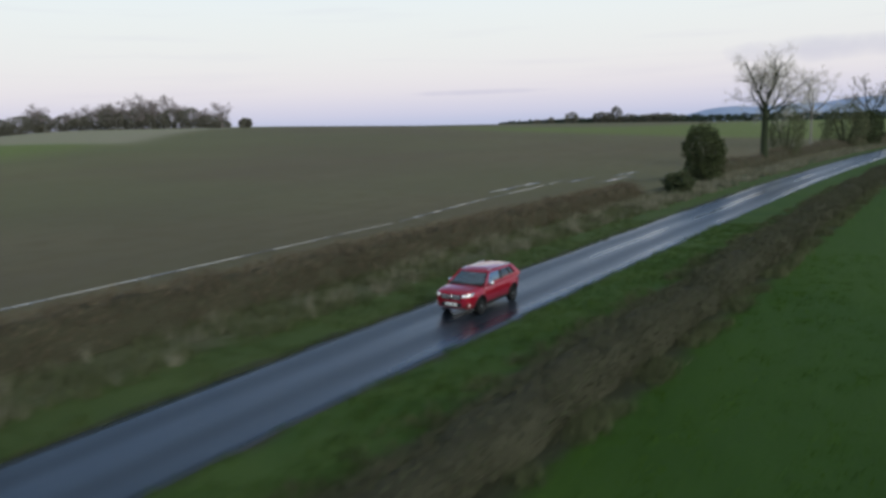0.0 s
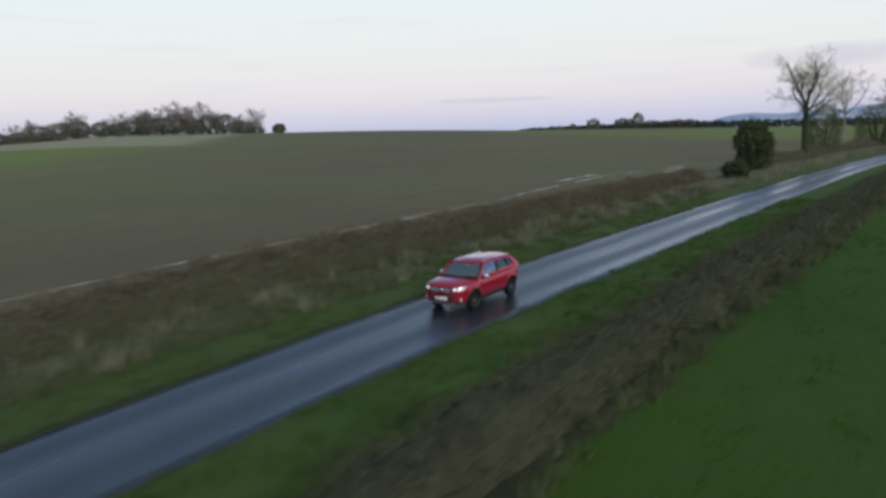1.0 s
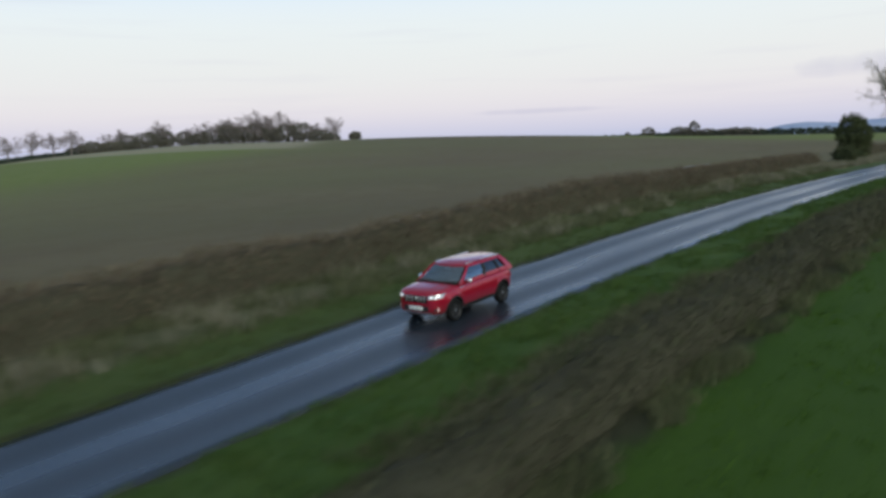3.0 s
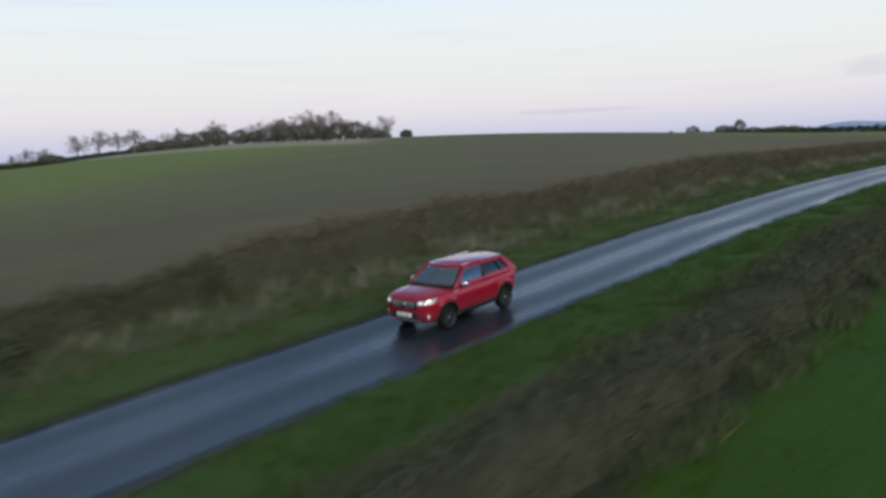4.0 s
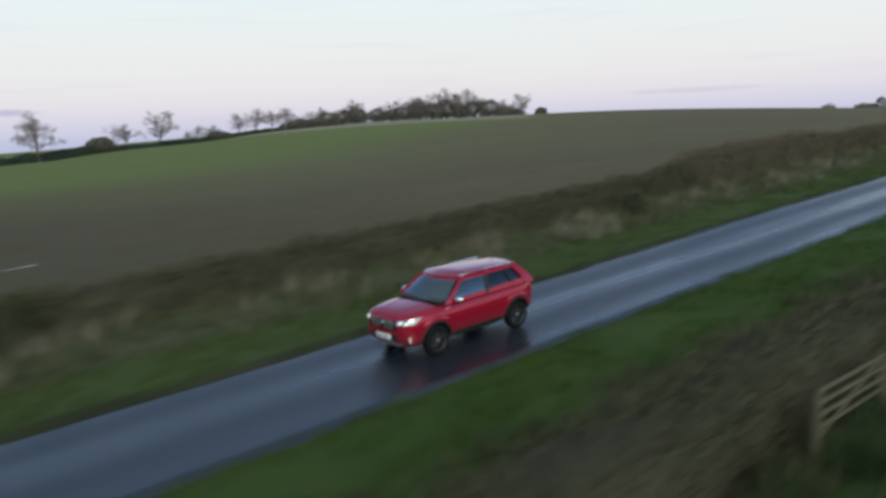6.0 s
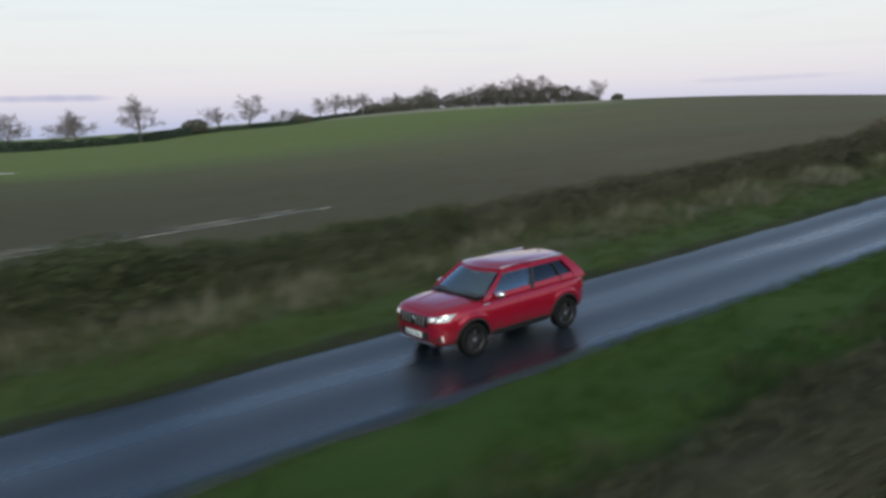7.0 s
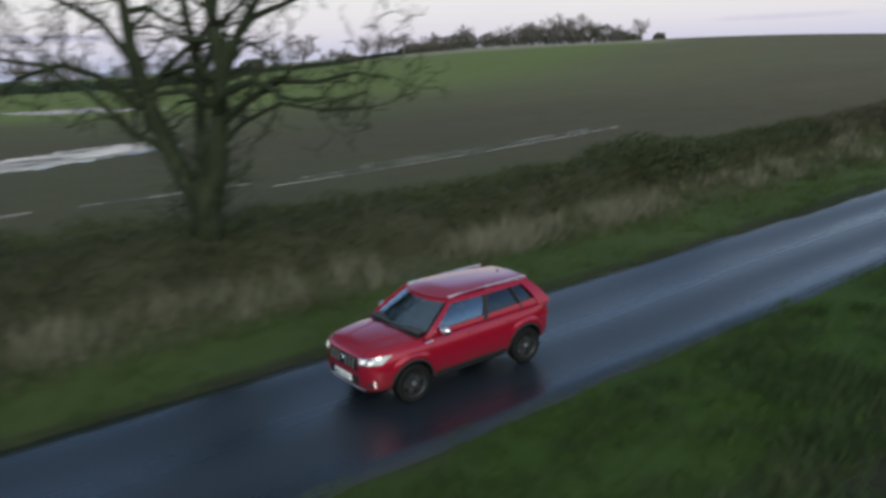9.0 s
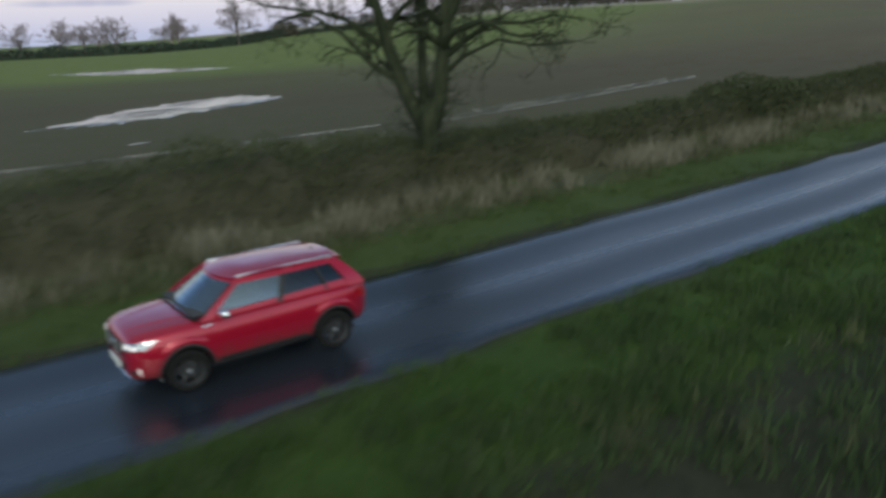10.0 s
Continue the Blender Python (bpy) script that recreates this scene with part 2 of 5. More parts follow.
def part(name, bm, mat, parent, label="", smooth=True):
    me = bpy.data.meshes.new(name)
    bmesh.ops.recalc_face_normals(bm, faces=bm.faces)
    bm.to_mesh(me)
    bm.free()
    me.materials.append(mat)
    if smooth:
        me.polygons.foreach_set("use_smooth", [True] * len(me.polygons))
        me.set_sharp_from_angle(angle=radians(38))
    ob = new(name, me)
    ob.parent = parent
    if label:
        tagged(ob, label)
    return ob


def soft_box(x0, x1, y0, y1, z0, z1, r=0.01, seg=2, bm=None):
    bm = bm or bmesh.new()
    g = bmesh.ops.create_cube(bm, size=1.0)
    vs = g["verts"]
    for v in vs:
        v.co = Vector((x0 + (x1 - x0) * (v.co.x + 0.5), y0 + (y1 - y0) * (v.co.y + 0.5), z0 + (z1 - z0) * (v.co.z + 0.5)))
    if r:
        es = list({e for v in vs for e in v.link_edges})
        bmesh.ops.bevel(bm, geom=es, offset=r, segments=seg, affect="EDGES", profile=0.5)
    return bm


def empty(name, at=(0, 0, 0)):
    ob = new(name)
    ob.location = at
    ob.empty_display_size = 0.2
    return ob


# ---------------------------------------------------------------- the lie of the land
ROAD_X = [-400, -120, -80, -70, -60, -50, -40, -30, -20, -10, 0, 10, 20, 30, 40, 50, 60, 75, 100, 125, 150, 190, 260, 420]
ROAD_Z = [-1.6, -1.9, -2.15, -2.2, -2.23, -2.13, -1.88, -1.51, -1.06, -0.55, 0.0, 0.55, 1.08, 1.56, 1.95, 2.25, 2.42, 2.55, 2.6, 2.6, 2.6, 2.6, 2.5, 2.4]
ROAD_Y = [-30, -4.8, -1.47, -0.81, -0.36, -0.08, 0.07, 0.13, 0.12, 0.07, 0.0, -0.09, -0.19, -0.31, -0.46, -0.65, -0.85, -1.0, -1.15, -1.5, -2.4, -4.6, -11, -32]
EDGE_FAR, EDGE_NEAR = 2.12, -2.32


def hermite(xs, ys):
    xs, ys = np.array(xs, float), np.array(ys, float)
    slope = np.gradient(ys, xs)

    def at(x):
        x = np.clip(np.asarray(x, float), xs[0], xs[-1])
        i = np.clip(np.searchsorted(xs, x) - 1, 0, len(xs) - 2)
        h = xs[i + 1] - xs[i]
        u = (x - xs[i]) / h
        return ((2 * u**3 - 3 * u**2 + 1) * ys[i] + (u**3 - 2 * u**2 + u) * h * slope[i]
                + (-2 * u**3 + 3 * u**2) * ys[i + 1] + (u**3 - u**2) * h * slope[i + 1])

    return at


road_z, road_y = hermite(ROAD_X, ROAD_Z), hermite(ROAD_X, ROAD_Y)

# heights of the big field, the hill with the copse and the low ground behind it
LAND = np.array([(-75, 14, -2.2), (-40, 14, -1.9), (0, 14, 0.0), (40, 14, 1.9), (75, 14, 2.5), (120, 14, 2.6), (180, 14, 2.6),
                 (-60, 26, -2.3), (-46, 46, -2.4), (-30, 130, -2.4), (-120, 60, -2.7), (-150, 200, -2.9), (0, 62, -0.2), (60, 45, 2.2),
                 (5, 300, -1.6), (-25, 305, -1.7), (50, 295, -0.1), (103, 315, 4.1), (77, 308, 2.7), (145, 352, 6.2), (182, 379, 9.2), (217, 405, 11.0),
                 (265, 435, 12.9), (297, 420, 15.2), (303, 365, 14.5), (316, 320, 13.6), (312, 291, 13.1), (225, 165, 10.8), (265, 181, 11.3), (265, 146, 10.2),
                 (125, 26, 2.6), (233, 110, 8.3), (100, 120, 5.2), (50, 170, 3.0), (380, 140, 8.0), (420, 20, 4.0), (500, 420, 13.0), (-150, 430, -5.0), (-20, 430, -5.0), (60, 430, -4.0)], float)


def tps(points):
    n = len(points)
    x = points[:, :2] / 100
    r2 = ((x[:, None] - x[None]) ** 2).sum(-1)
    kern = np.where(r2 > 0, r2 * np.log(r2 + 1e-12), 0) + 0.002 * np.eye(n)
    p = np.hstack([np.ones((n, 1)), x])
    a = np.block([[kern, p], [p.T, np.zeros((3, 3))]])
    w = np.linalg.solve(a, np.concatenate([points[:, 2], np.zeros(3)]))

    def at(px, py):
        q = np.stack([np.asarray(px, float), np.asarray(py, float)], -1) / 100
        d2 = ((q[..., None, :] - x) ** 2).sum(-1)
        return (np.where(d2 > 0, d2 * np.log(d2 + 1e-12), 0) * w[:n]).sum(-1) + w[n] + q @ w[n + 1:]

    return at


hill = tps(LAND)


def smooth(v, a, b):
    u = np.clip((v - a) / (b - a), 0, 1)
    return u * u * (3 - 2 * u)


def land(x, y):
    """Height of the ground at x, y."""
    x, y = np.asarray(x, float), np.asarray(y, float)
    d = y - road_y(x)
    near = road_z(x) + 0.10 * smooth(d, 2.3, 6) + 0.06 * smooth(-d, 2.4, 5) - 0.10 * smooth(2.3 - np.abs(d), 0.0, 0.5)
    hx, hy = np.clip(x, -160, 520), np.clip(y, -40, 430)
    h = hill(hx, hy)
    away = np.hypot(x - hx, np.maximum(y - hy, 0))
    h = h + (2.0 - h) * smooth(away, 0, 900) - 6.0 * smooth(away, 500, 3000)
    return near + (h - near) * smooth(d, 9.5, 22)


def spread(lo, hi, step, far, grow=1.22):
    mid = list(np.arange(lo, hi + step * 0.5, step))
    up, down, s = [], [], step
    a, b = hi, lo
    while a < far:
        s *= grow
        a += s
        b -= s
        up.append(a)
        down.append(b)
    return np.array(down[::-1] + mid + up)


def build_ground():
    xs = spread(-90, 200, 1.5, 4300)
    ds = spread(-13, 13, 0.4, 60, 1.10)
    far_d = ds[-1] + np.cumsum(7 * 1.045 ** np.arange(80))
    ds = np.concatenate([-(-ds[0] + np.cumsum(9 * 1.25 ** np.arange(21)))[::-1], ds, far_d[far_d < 4400]])
    gx, gd = np.meshgrid(xs, ds, indexing="ij")
    gy = gd + road_y(gx)
    gz = land(gx, gy)
    rng = np.random.default_rng(5)
    gz = gz + rng.normal(0, 0.018, gz.shape) * (np.abs(gd) > 2.6) * (np.abs(gd) < 60)
    nx, nd = gx.shape
    i = np.arange(nx * nd).reshape(nx, nd)
    faces = np.stack([i[:-1, :-1], i[1:, :-1], i[1:, 1:], i[:-1, 1:]], -1).reshape(-1, 4)
    ob = mesh_ob("ground", np.stack([gx, gy, gz], -1).reshape(-1, 3).tolist(), faces.tolist(), M_GROUND, smooth=True)
    me = ob.data

    def store(name, v):
        a = me.attributes.new(name, "FLOAT", "POINT")
        a.data.foreach_set("value", np.ascontiguousarray(v.reshape(-1), dtype=np.float32))

    edge = np.interp(gx, [-120, -50, -38, -28, -20, -10, 5, 25, 36, 60, 75, 92, 143, 400], [150, 112, 99, 86, 75, 68, 67, 71, 76, 93, 99, 112, 143, 375])
    crop = (0.75 * smooth(gy - edge, -6, 34) + 0.25 * smooth(gy - edge, -60, 10)) * smooth(gd, 25, 60)
    crop = np.maximum(crop, 0.9 * smooth(gx, 240, 262) * smooth(gy, -20, 5) * smooth(150 - gy, 0, 50))
    stub = smooth(gx, 146, 162) * smooth(gy - 0.86 * gx, 16, 26) * 0.75
    store("across", gd)
    store("crop", crop)
    # soil tone only: strong at low x, weaker in a strip along the road
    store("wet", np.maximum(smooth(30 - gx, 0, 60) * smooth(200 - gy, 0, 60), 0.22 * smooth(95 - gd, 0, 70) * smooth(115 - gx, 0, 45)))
    store("stubble", stub)
    return tagged(ob, "ploughed brown field, green crop, grass verges and meadow", "ground", kind="structure")


def far_in(x):
    """How far the grass has crept in over the road's far edge."""
    return np.interp(x, [-58, -48, -38, -30, -20, -10, 2], [0.0, 0.04, 0.20, 0.34, 0.34, 0.28, 0.0])


def build_road():
    xs = np.concatenate([np.arange(-200, 260, 1.0), np.arange(260, 421, 8.0)])
    cross = [EDGE_NEAR - 0.12, EDGE_NEAR, -1.9, -1.5, -1.1, -0.7, -0.3, 0.1, 0.5, 0.9, 1.3, 1.7, EDGE_FAR, EDGE_FAR + 0.12]
    rng = np.random.default_rng(3)
    v, a = [], []
    for x in xs:
        y, z = float(road_y(x)), float(road_z(x))
        rag = [rng.normal(0, 0.05), rng.normal(0, 0.05)]
        for j, d in enumerate(cross):
            dd = d + (rag[0] if j < 2 else rag[1] - float(far_in(x)) if j > 11 else 0)
            up = 0.035 * (1 - (d / 2.3) ** 2) - (0.12 if j in (0, len(cross) - 1) else 0)
            v.append((x, y + dd, z + up))
            a.append(d)
    n = len(cross)
    f = [(i * n + j, (i + 1) * n + j, (i + 1) * n + j + 1, i * n + j + 1) for i in range(len(xs) - 1) for j in range(n - 1)]
    ob = mesh_ob("road", v, f, M_ROAD, smooth=True)
    at = ob.data.attributes.new("across", "FLOAT", "POINT")
    at.data.foreach_set("value", np.array(a, np.float32))
    return tagged(ob, "wet narrow asphalt country road without markings", "road", kind="structure")


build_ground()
build_road()


# ---------------------------------------------------------------- the red car; +x is forwards in its own space
from mathutils.bvhtree import BVHTree


def mat_paint():
    m = material("red_metallic_paint", (0.37, 0.004, 0.026), 0.34, 0.35, 0.3)
    k = Nodes(m)
    k.b.inputs["Coat Weight"].default_value, k.b.inputs["Coat Roughness"].default_value = 1.0, 0.10
    film = k.noise(3.0, 4, k.local())
    low = k.t.nodes.new("ShaderNodeSeparateXYZ")
    k.t.links.new(k.local(), low.inputs[0])
    spray = k.math("MULTIPLY", k.step(k.math("ADD", low.outputs["Z"], k.math("MULTIPLY", film, -0.5)), 0.42, -0.02), 0.55)
    k.colour(k.mix(spray, (0.37, 0.004, 0.026), (0.070, 0.060, 0.045)))
    return m


M_PAINT = mat_paint()
M_PLASTIC = material("black_plastic", (0.016, 0.016, 0.017), 0.6)
M_GRILLE = material("gloss_black_grille", (0.008, 0.008, 0.009), 0.35)
M_RUBBER = material("wet_tyre_rubber", (0.009, 0.009, 0.009), 0.8, spec=0.2)
M_ALLOY = material("dark_alloy", (0.05, 0.05, 0.053), 0.5, 0.5)
M_CHROME = material("chrome", (0.75, 0.76, 0.78), 0.12, 1.0)
M_SATIN = material("satin_silver", (0.70, 0.71, 0.73), 0.30, 0.9)
M_PLATE = material("white_plate", (0.82, 0.82, 0.80), 0.4)
M_INK = material("plate_black", (0.02, 0.02, 0.02), 0.5)
M_SEAT = material("dark_cloth", (0.045, 0.048, 0.052), 0.9)
M_TAIL = material("tail_lamp_red", (0.30, 0.006, 0.010), 0.15)
M_GLASS = material("tinted_glass", (0.32, 0.48, 0.56), 0.02)
M_GLASS.node_tree.nodes["Principled BSDF"].inputs["IOR"].default_value = 2.4
M_GLASS.node_tree.nodes["Principled BSDF"].inputs["Transmission Weight"].default_value = 1.0
M_PRIVACY = material("privacy_glass", (0.07, 0.095, 0.11), 0.02)
M_PRIVACY.node_tree.nodes["Principled BSDF"].inputs["IOR"].default_value = 1.7
M_PRIVACY.node_tree.nodes["Principled BSDF"].inputs["Transmission Weight"].default_value = 1.0
M_LAMP = material("lit_headlamp", (0.34, 0.34, 0.36), 0.14, 0.85)
_b = M_LAMP.node_tree.nodes["Principled BSDF"]
_b.inputs["Emission Color"].default_value, _b.inputs["Emission Strength"].default_value = (1.0, 0.90, 0.90, 1), 0.06
M_DRL = material("lit_running_lamp", (0.85, 0.85, 0.85), 0.3)
_b = M_DRL.node_tree.nodes["Principled BSDF"]
_b.inputs["Emission Color"].default_value, _b.inputs["Emission Strength"].default_value = (1.0, 0.90, 0.86, 1), 0.35


def lathe(profile, steps=40, bm=None):
    """Turn (radius, y) pairs round the y axis."""
    bm = bm or bmesh.new()
    rings = []
    for s in range(steps):
        a = 2 * math.pi * s / steps
        rings.append([bm.verts.new((r * math.cos(a), y, r * math.sin(a))) for r, y in profile])
    for s in range(steps):
        p, q = rings[s], rings[(s + 1) % steps]
        for j in range(len(profile) - 1):
            bm.faces.new((p[j], p[j + 1], q[j + 1], q[j]))
    return bm


def slab(grid, thick, bm=None):
    """A sheet of points (rows of Vectors, outer face) made into a closed slab; thick goes inwards."""
    bm = bm or bmesh.new()
    n, m = len(grid), len(grid[0])

    def normal(i, j):
        a = grid[min(i + 1, n - 1)][j] - grid[max(i - 1, 0)][j]
        b = grid[i][min(j + 1, m - 1)] - grid[i][max(j - 1, 0)]
        c = a.cross(b)
        return c.normalized() if c.length > 1e-9 else Vector((0, 0, 1))

    out = [[bm.verts.new(grid[i][j]) for j in range(m)] for i in range(n)]
    ins = [[bm.verts.new(grid[i][j] - normal(i, j) * thick) for j in range(m)] for i in range(n)]
    for i in range(n - 1):
        for j in range(m - 1):
            bm.faces.new((out[i][j], out[i + 1][j], out[i + 1][j + 1], out[i][j + 1]))
            bm.faces.new((ins[i][j], ins[i][j + 1], ins[i + 1][j + 1], ins[i + 1][j]))
    for i in range(n - 1):
        bm.faces.new((out[i][0], ins[i][0], ins[i + 1][0], out[i + 1][0]))
        bm.faces.new((out[i][m - 1], out[i + 1][m - 1], ins[i + 1][m - 1], ins[i][m - 1]))
    for j in range(m - 1):
        bm.faces.new((out[0][j], out[0][j + 1], ins[0][j + 1], ins[0][j]))
        bm.faces.new((out[n - 1][j], ins[n - 1][j], ins[n - 1][j + 1], out[n - 1][j + 1]))
    return bm


# greenhouse surfaces; v runs from the belt line to the roof edge
def cz(v):
    return 1.05 + 0.46 * v


def cw(v):
    return 0.812 - 0.185 * max(v, 0.0) ** 1.2


def cf(v):
    return 1.12 - 0.66 * v


def cr(v):
    return -1.98 + 0.40 * max(v, 0.0) ** 1.3


def screen(u, v, off=0.0):
    y = u * cw(v)
    return Vector((cf(v) - 0.17 * u * u + off * 0.62, y, cz(v) + off * 0.78))


def tail(u, v, off=0.0):
    return Vector((cr(v) + 0.12 * u * u - off, -u * cw(v), cz(v) + off * 0.3))


def flank(s, u, v, off=0.0):
    x = (cf(v) - 0.17) * (1 - u) + (cr(v) + 0.12) * u
    bow = 0.018 * math.sin(math.pi * u)
    return Vector((x, s * (cw(v) + bow + off), cz(v) + off * 0.25))


def grid_of(fn, us, vs):
    return [[fn(u, v) for v in vs] for u in us]


def lin(a, b, n):
    return [a + (b - a) * i / (n - 1) for i in range(n)]


def build_body(car):
    st = [(2.065, 0.46, 0.76, 0.42), (2.035, 0.35, 0.88, 0.60), (1.95, 0.28, 0.955, 0.73), (1.82, 0.27, 1.00, 0.825), (1.55, 0.26, 1.03, 0.872),
          (1.25, 0.26, 1.05, 0.888), (0.98, 0.25, 1.055, 0.888), (0.5, 0.24, 1.06, 0.878), (0.0, 0.24, 1.065, 0.872), (-0.6, 0.24, 1.075, 0.876),
          (-1.0, 0.25, 1.09, 0.888), (-1.3, 0.26, 1.10, 0.896), (-1.6, 0.28, 1.10, 0.880), (-1.82, 0.32, 1.09, 0.825), (-1.96, 0.38, 1.05, 0.74), (-2.03, 0.48, 0.94, 0.60)]
    bm = bmesh.new()
    rings = []
    for x, zb, zt, w in st:
        h = zt - zb
        half = [(0, zb), (0.70 * w, zb), (0.92 * w, zb + 0.07 * h), (0.965 * w, zb + 0.24 * h), (0.985 * w, zb + 0.42 * h), (1.0 * w, zb + 0.60 * h),
                (0.985 * w, zb + 0.76 * h), (0.945 * w, zb + 0.91 * h), (0.87 * w, zt), (0.45 * w, zt + 0.022), (0, zt + 0.03)]
        ring = [(y, z) for y, z in half] + [(-y, z) for y, z in half[-2:0:-1]]
        rings.append([bm.verts.new((x, y, z)) for y, z in ring])
    n = len(rings[0])
    for a, b in zip(rings, rings[1:]):
        for j in range(n):
            bm.faces.new((a[j], a[(j + 1) % n], b[(j + 1) % n], b[j]))
    bm.faces.new(rings[0][::-1])
    bm.faces.new(rings[-1])
    me = bpy.data.meshes.new("raw")
    bmesh.ops.recalc_face_normals(bm, faces=bm.faces)
    bm.to_mesh(me)
    bm.free()
    me.materials.append(M_PAINT)
    raw = new("raw", me)
    sub = raw.modifiers.new("round", "SUBSURF")
    sub.levels = sub.render_levels = 2
    cutters = []
    for wx in (1.23, -1.27):
        for s in (1, -1):
            c = lathe([(0.0, s * 0.58), (0.395, s * 0.58), (0.395, s * 1.2), (0.0, s * 1.2)], 48)
            bmesh.ops.remove_doubles(c, verts=c.verts, dist=1e-5)
            bmesh.ops.recalc_face_normals(c, faces=c.faces)
            cm = bpy.data.meshes.new("cut")
            c.to_mesh(cm)
            c.free()
            cm.materials.append(M_PLASTIC)
            co = new("cut", cm)
            co.location = (wx, 0, 0.345)
            cutters.append(co)
            bo = raw.modifiers.new("arch", "BOOLEAN")
            bo.operation, bo.object, bo.solver, bo.material_mode = "DIFFERENCE", co, "EXACT", "TRANSFER"
    dg = bpy.context.evaluated_depsgraph_get()
    dg.update()
    done = bpy.data.meshes.new_from_object(raw.evaluated_get(dg))
    for o in cutters + [raw]:
        bpy.data.objects.remove(o)
    done.name = "body"
    done.polygons.foreach_set("use_smooth", [True] * len(done.polygons))
    done.set_sharp_from_angle(angle=radians(40))
    body = new("body", done)
    body.parent = car
    b2 = bmesh.new()
    b2.from_mesh(done)
    tree = BVHTree.FromBMesh(b2)
    b2.free()
    return body, tree


def build_car():
    car = empty("car")
    body, skin = build_body(car)

    def on(p, way, off):
        """The point of the body's skin met from p along way, lifted by off."""
        p, way = Vector(p), Vector(way).normalized()
        hit, nor, _, _ = skin.ray_cast(p - way * 1.2, way)
        if hit is None:
            hit, nor, _, _ = skin.find_nearest(p)
        if nor.dot(way) > 0:
            nor = -nor
        return hit + nor * off

    def panel(name, corners, way, off, thick, mat, parent=car, label="", nu=8, nv=5):
        """A fitted panel between four corners (low-left, low-right, up-right, up-left), laid on the skin."""
        a, b, c, d = (Vector(q) for q in corners)
        g = [[on((a * (1 - u) + b * u) * (1 - v) + (d * (1 - u) + c * u) * v, way, off) for v in lin(0, 1, nv)] for u in lin(0, 1, nu)]
        flip = (g[1][0] - g[0][0]).cross(g[0][1] - g[0][0]).dot(Vector(way)) > 0
        if flip:
            g = g[::-1]
        return part(name, slab(g, thick), mat, parent, label)

    # bonnet, with its two raised flanks
    bonnet = panel("bonnet", [(1.96, 0.60, 1), (1.96, -0.60, 1), (1.06, -0.76, 1), (1.06, 0.76, 1)], (0, 0, -1), 0.010, 0.02, M_PAINT, nu=14, nv=12)
    panel("bonnet_crease", [(1.9, 0.30, 1), (1.9, 0.27, 1), (1.10, 0.42, 1), (1.10, 0.46, 1)], (0, 0, -1), 0.018, 0.02, M_PAINT, bonnet)
    panel("bonnet_crease", [(1.9, -0.27, 1), (1.9, -0.30, 1), (1.10, -0.46, 1), (1.10, -0.42, 1)], (0, 0, -1), 0.018, 0.02, M_PAINT, bonnet)
    cowl = grid_of(lambda u, v: Vector((1.135 - 0.17 * u * u + 0.06 * v, u * 0.76, 1.085 - 0.004 * v)), lin(-1, 1, 13), [0, 1])
    part("scuttle", slab(cowl[::-1], 0.03), M_PLASTIC, car, "black scuttle below the windscreen")
    for y0 in (0.12, -0.42):
        wiper = soft_box(-0.01, 0.01, -0.27, 0.27, 0, 0.014, 0.004, 1)
        bmesh.ops.rotate(wiper, verts=wiper.verts, matrix=Matrix.Rotation(0.10, 3, "Z"))
        bmesh.ops.translate(wiper, verts=wiper.verts, vec=(1.10, y0, 1.096))
        part("wiper", wiper, M_PLASTIC, car)

    # roof, pillars and glass
    roof_rows = []
    for i in range(16):
        w = i / 15
        row = []
        for j in range(13):
            u = -1 + 2 * j / 12
            x0, x1 = 0.46 - 0.17 * u * u, -1.60 + 0.10 * u * u
            x = x0 * (1 - w) + x1 * w
            z = 1.508 + 0.046 * (1 - abs(u) ** 3) * float(smooth(w, -0.02, 0.20)) + 0.034 * float(smooth(w, -0.02, 0.12)) * math.sin(math.pi * min(1, w * 0.95 + 0.10)) ** 0.8 - 0.030 * w * w
            row.append(Vector((x, u * 0.640, z)))
        roof_rows.append(row)
    roof = part("roof", slab(roof_rows, 0.035), M_PAINT, car)
    lip = [[Vector((-1.50 - 0.12 * v, u * (0.57 - 0.03 * v), 1.535 - 0.026 * v - 0.03 * u * u)) for u in lin(-1, 1, 9)] for v in lin(0, 1, 4)]
    part("roof_spoiler", slab(lip, 0.03), M_PAINT, roof)
    aerial = lathe([(0.0, 0.06), (0.012, 0.055), (0.028, 0.0), (0.0, 0.0)], 10)
    bmesh.ops.rotate(aerial, verts=aerial.verts, matrix=Matrix.Rotation(radians(90), 3, "X"))
    bmesh.ops.translate(aerial, verts=aerial.verts, vec=(-1.36, 0, 1.555))
    part("aerial", aerial, M_PLASTIC, roof)
    for s in (1, -1):
        rail = bmesh.new()
        soft_box(-1.44, 0.27, s * 0.606 - 0.022, s * 0.606 + 0.022, 1.566, 1.600, 0.010, 2, rail)
        for x in (0.16, -0.62, -1.37):
            soft_box(x - 0.07, x + 0.07, s * 0.606 - 0.016, s * 0.606 + 0.016, 1.500, 1.585, 0.008, 1, rail)
        for v in rail.verts:
            v.co.z -= 0.028 * abs((v.co.x + 0.62) / 0.95) ** 2.6
        part("roof_rail", rail, M_SATIN, roof, "silver roof rail")
    part("windscreen", slab(grid_of(lambda u, v: screen(u, v, 0.004), lin(-0.93, 0.93, 15), lin(0.03, 0.95, 8)), 0.006), M_GLASS, car, "raked glass windscreen").visible_shadow = False
    part("windscreen_header", slab(grid_of(screen, lin(-1, 1, 13), [0.93, 1.03]), 0.03), M_PAINT, car)
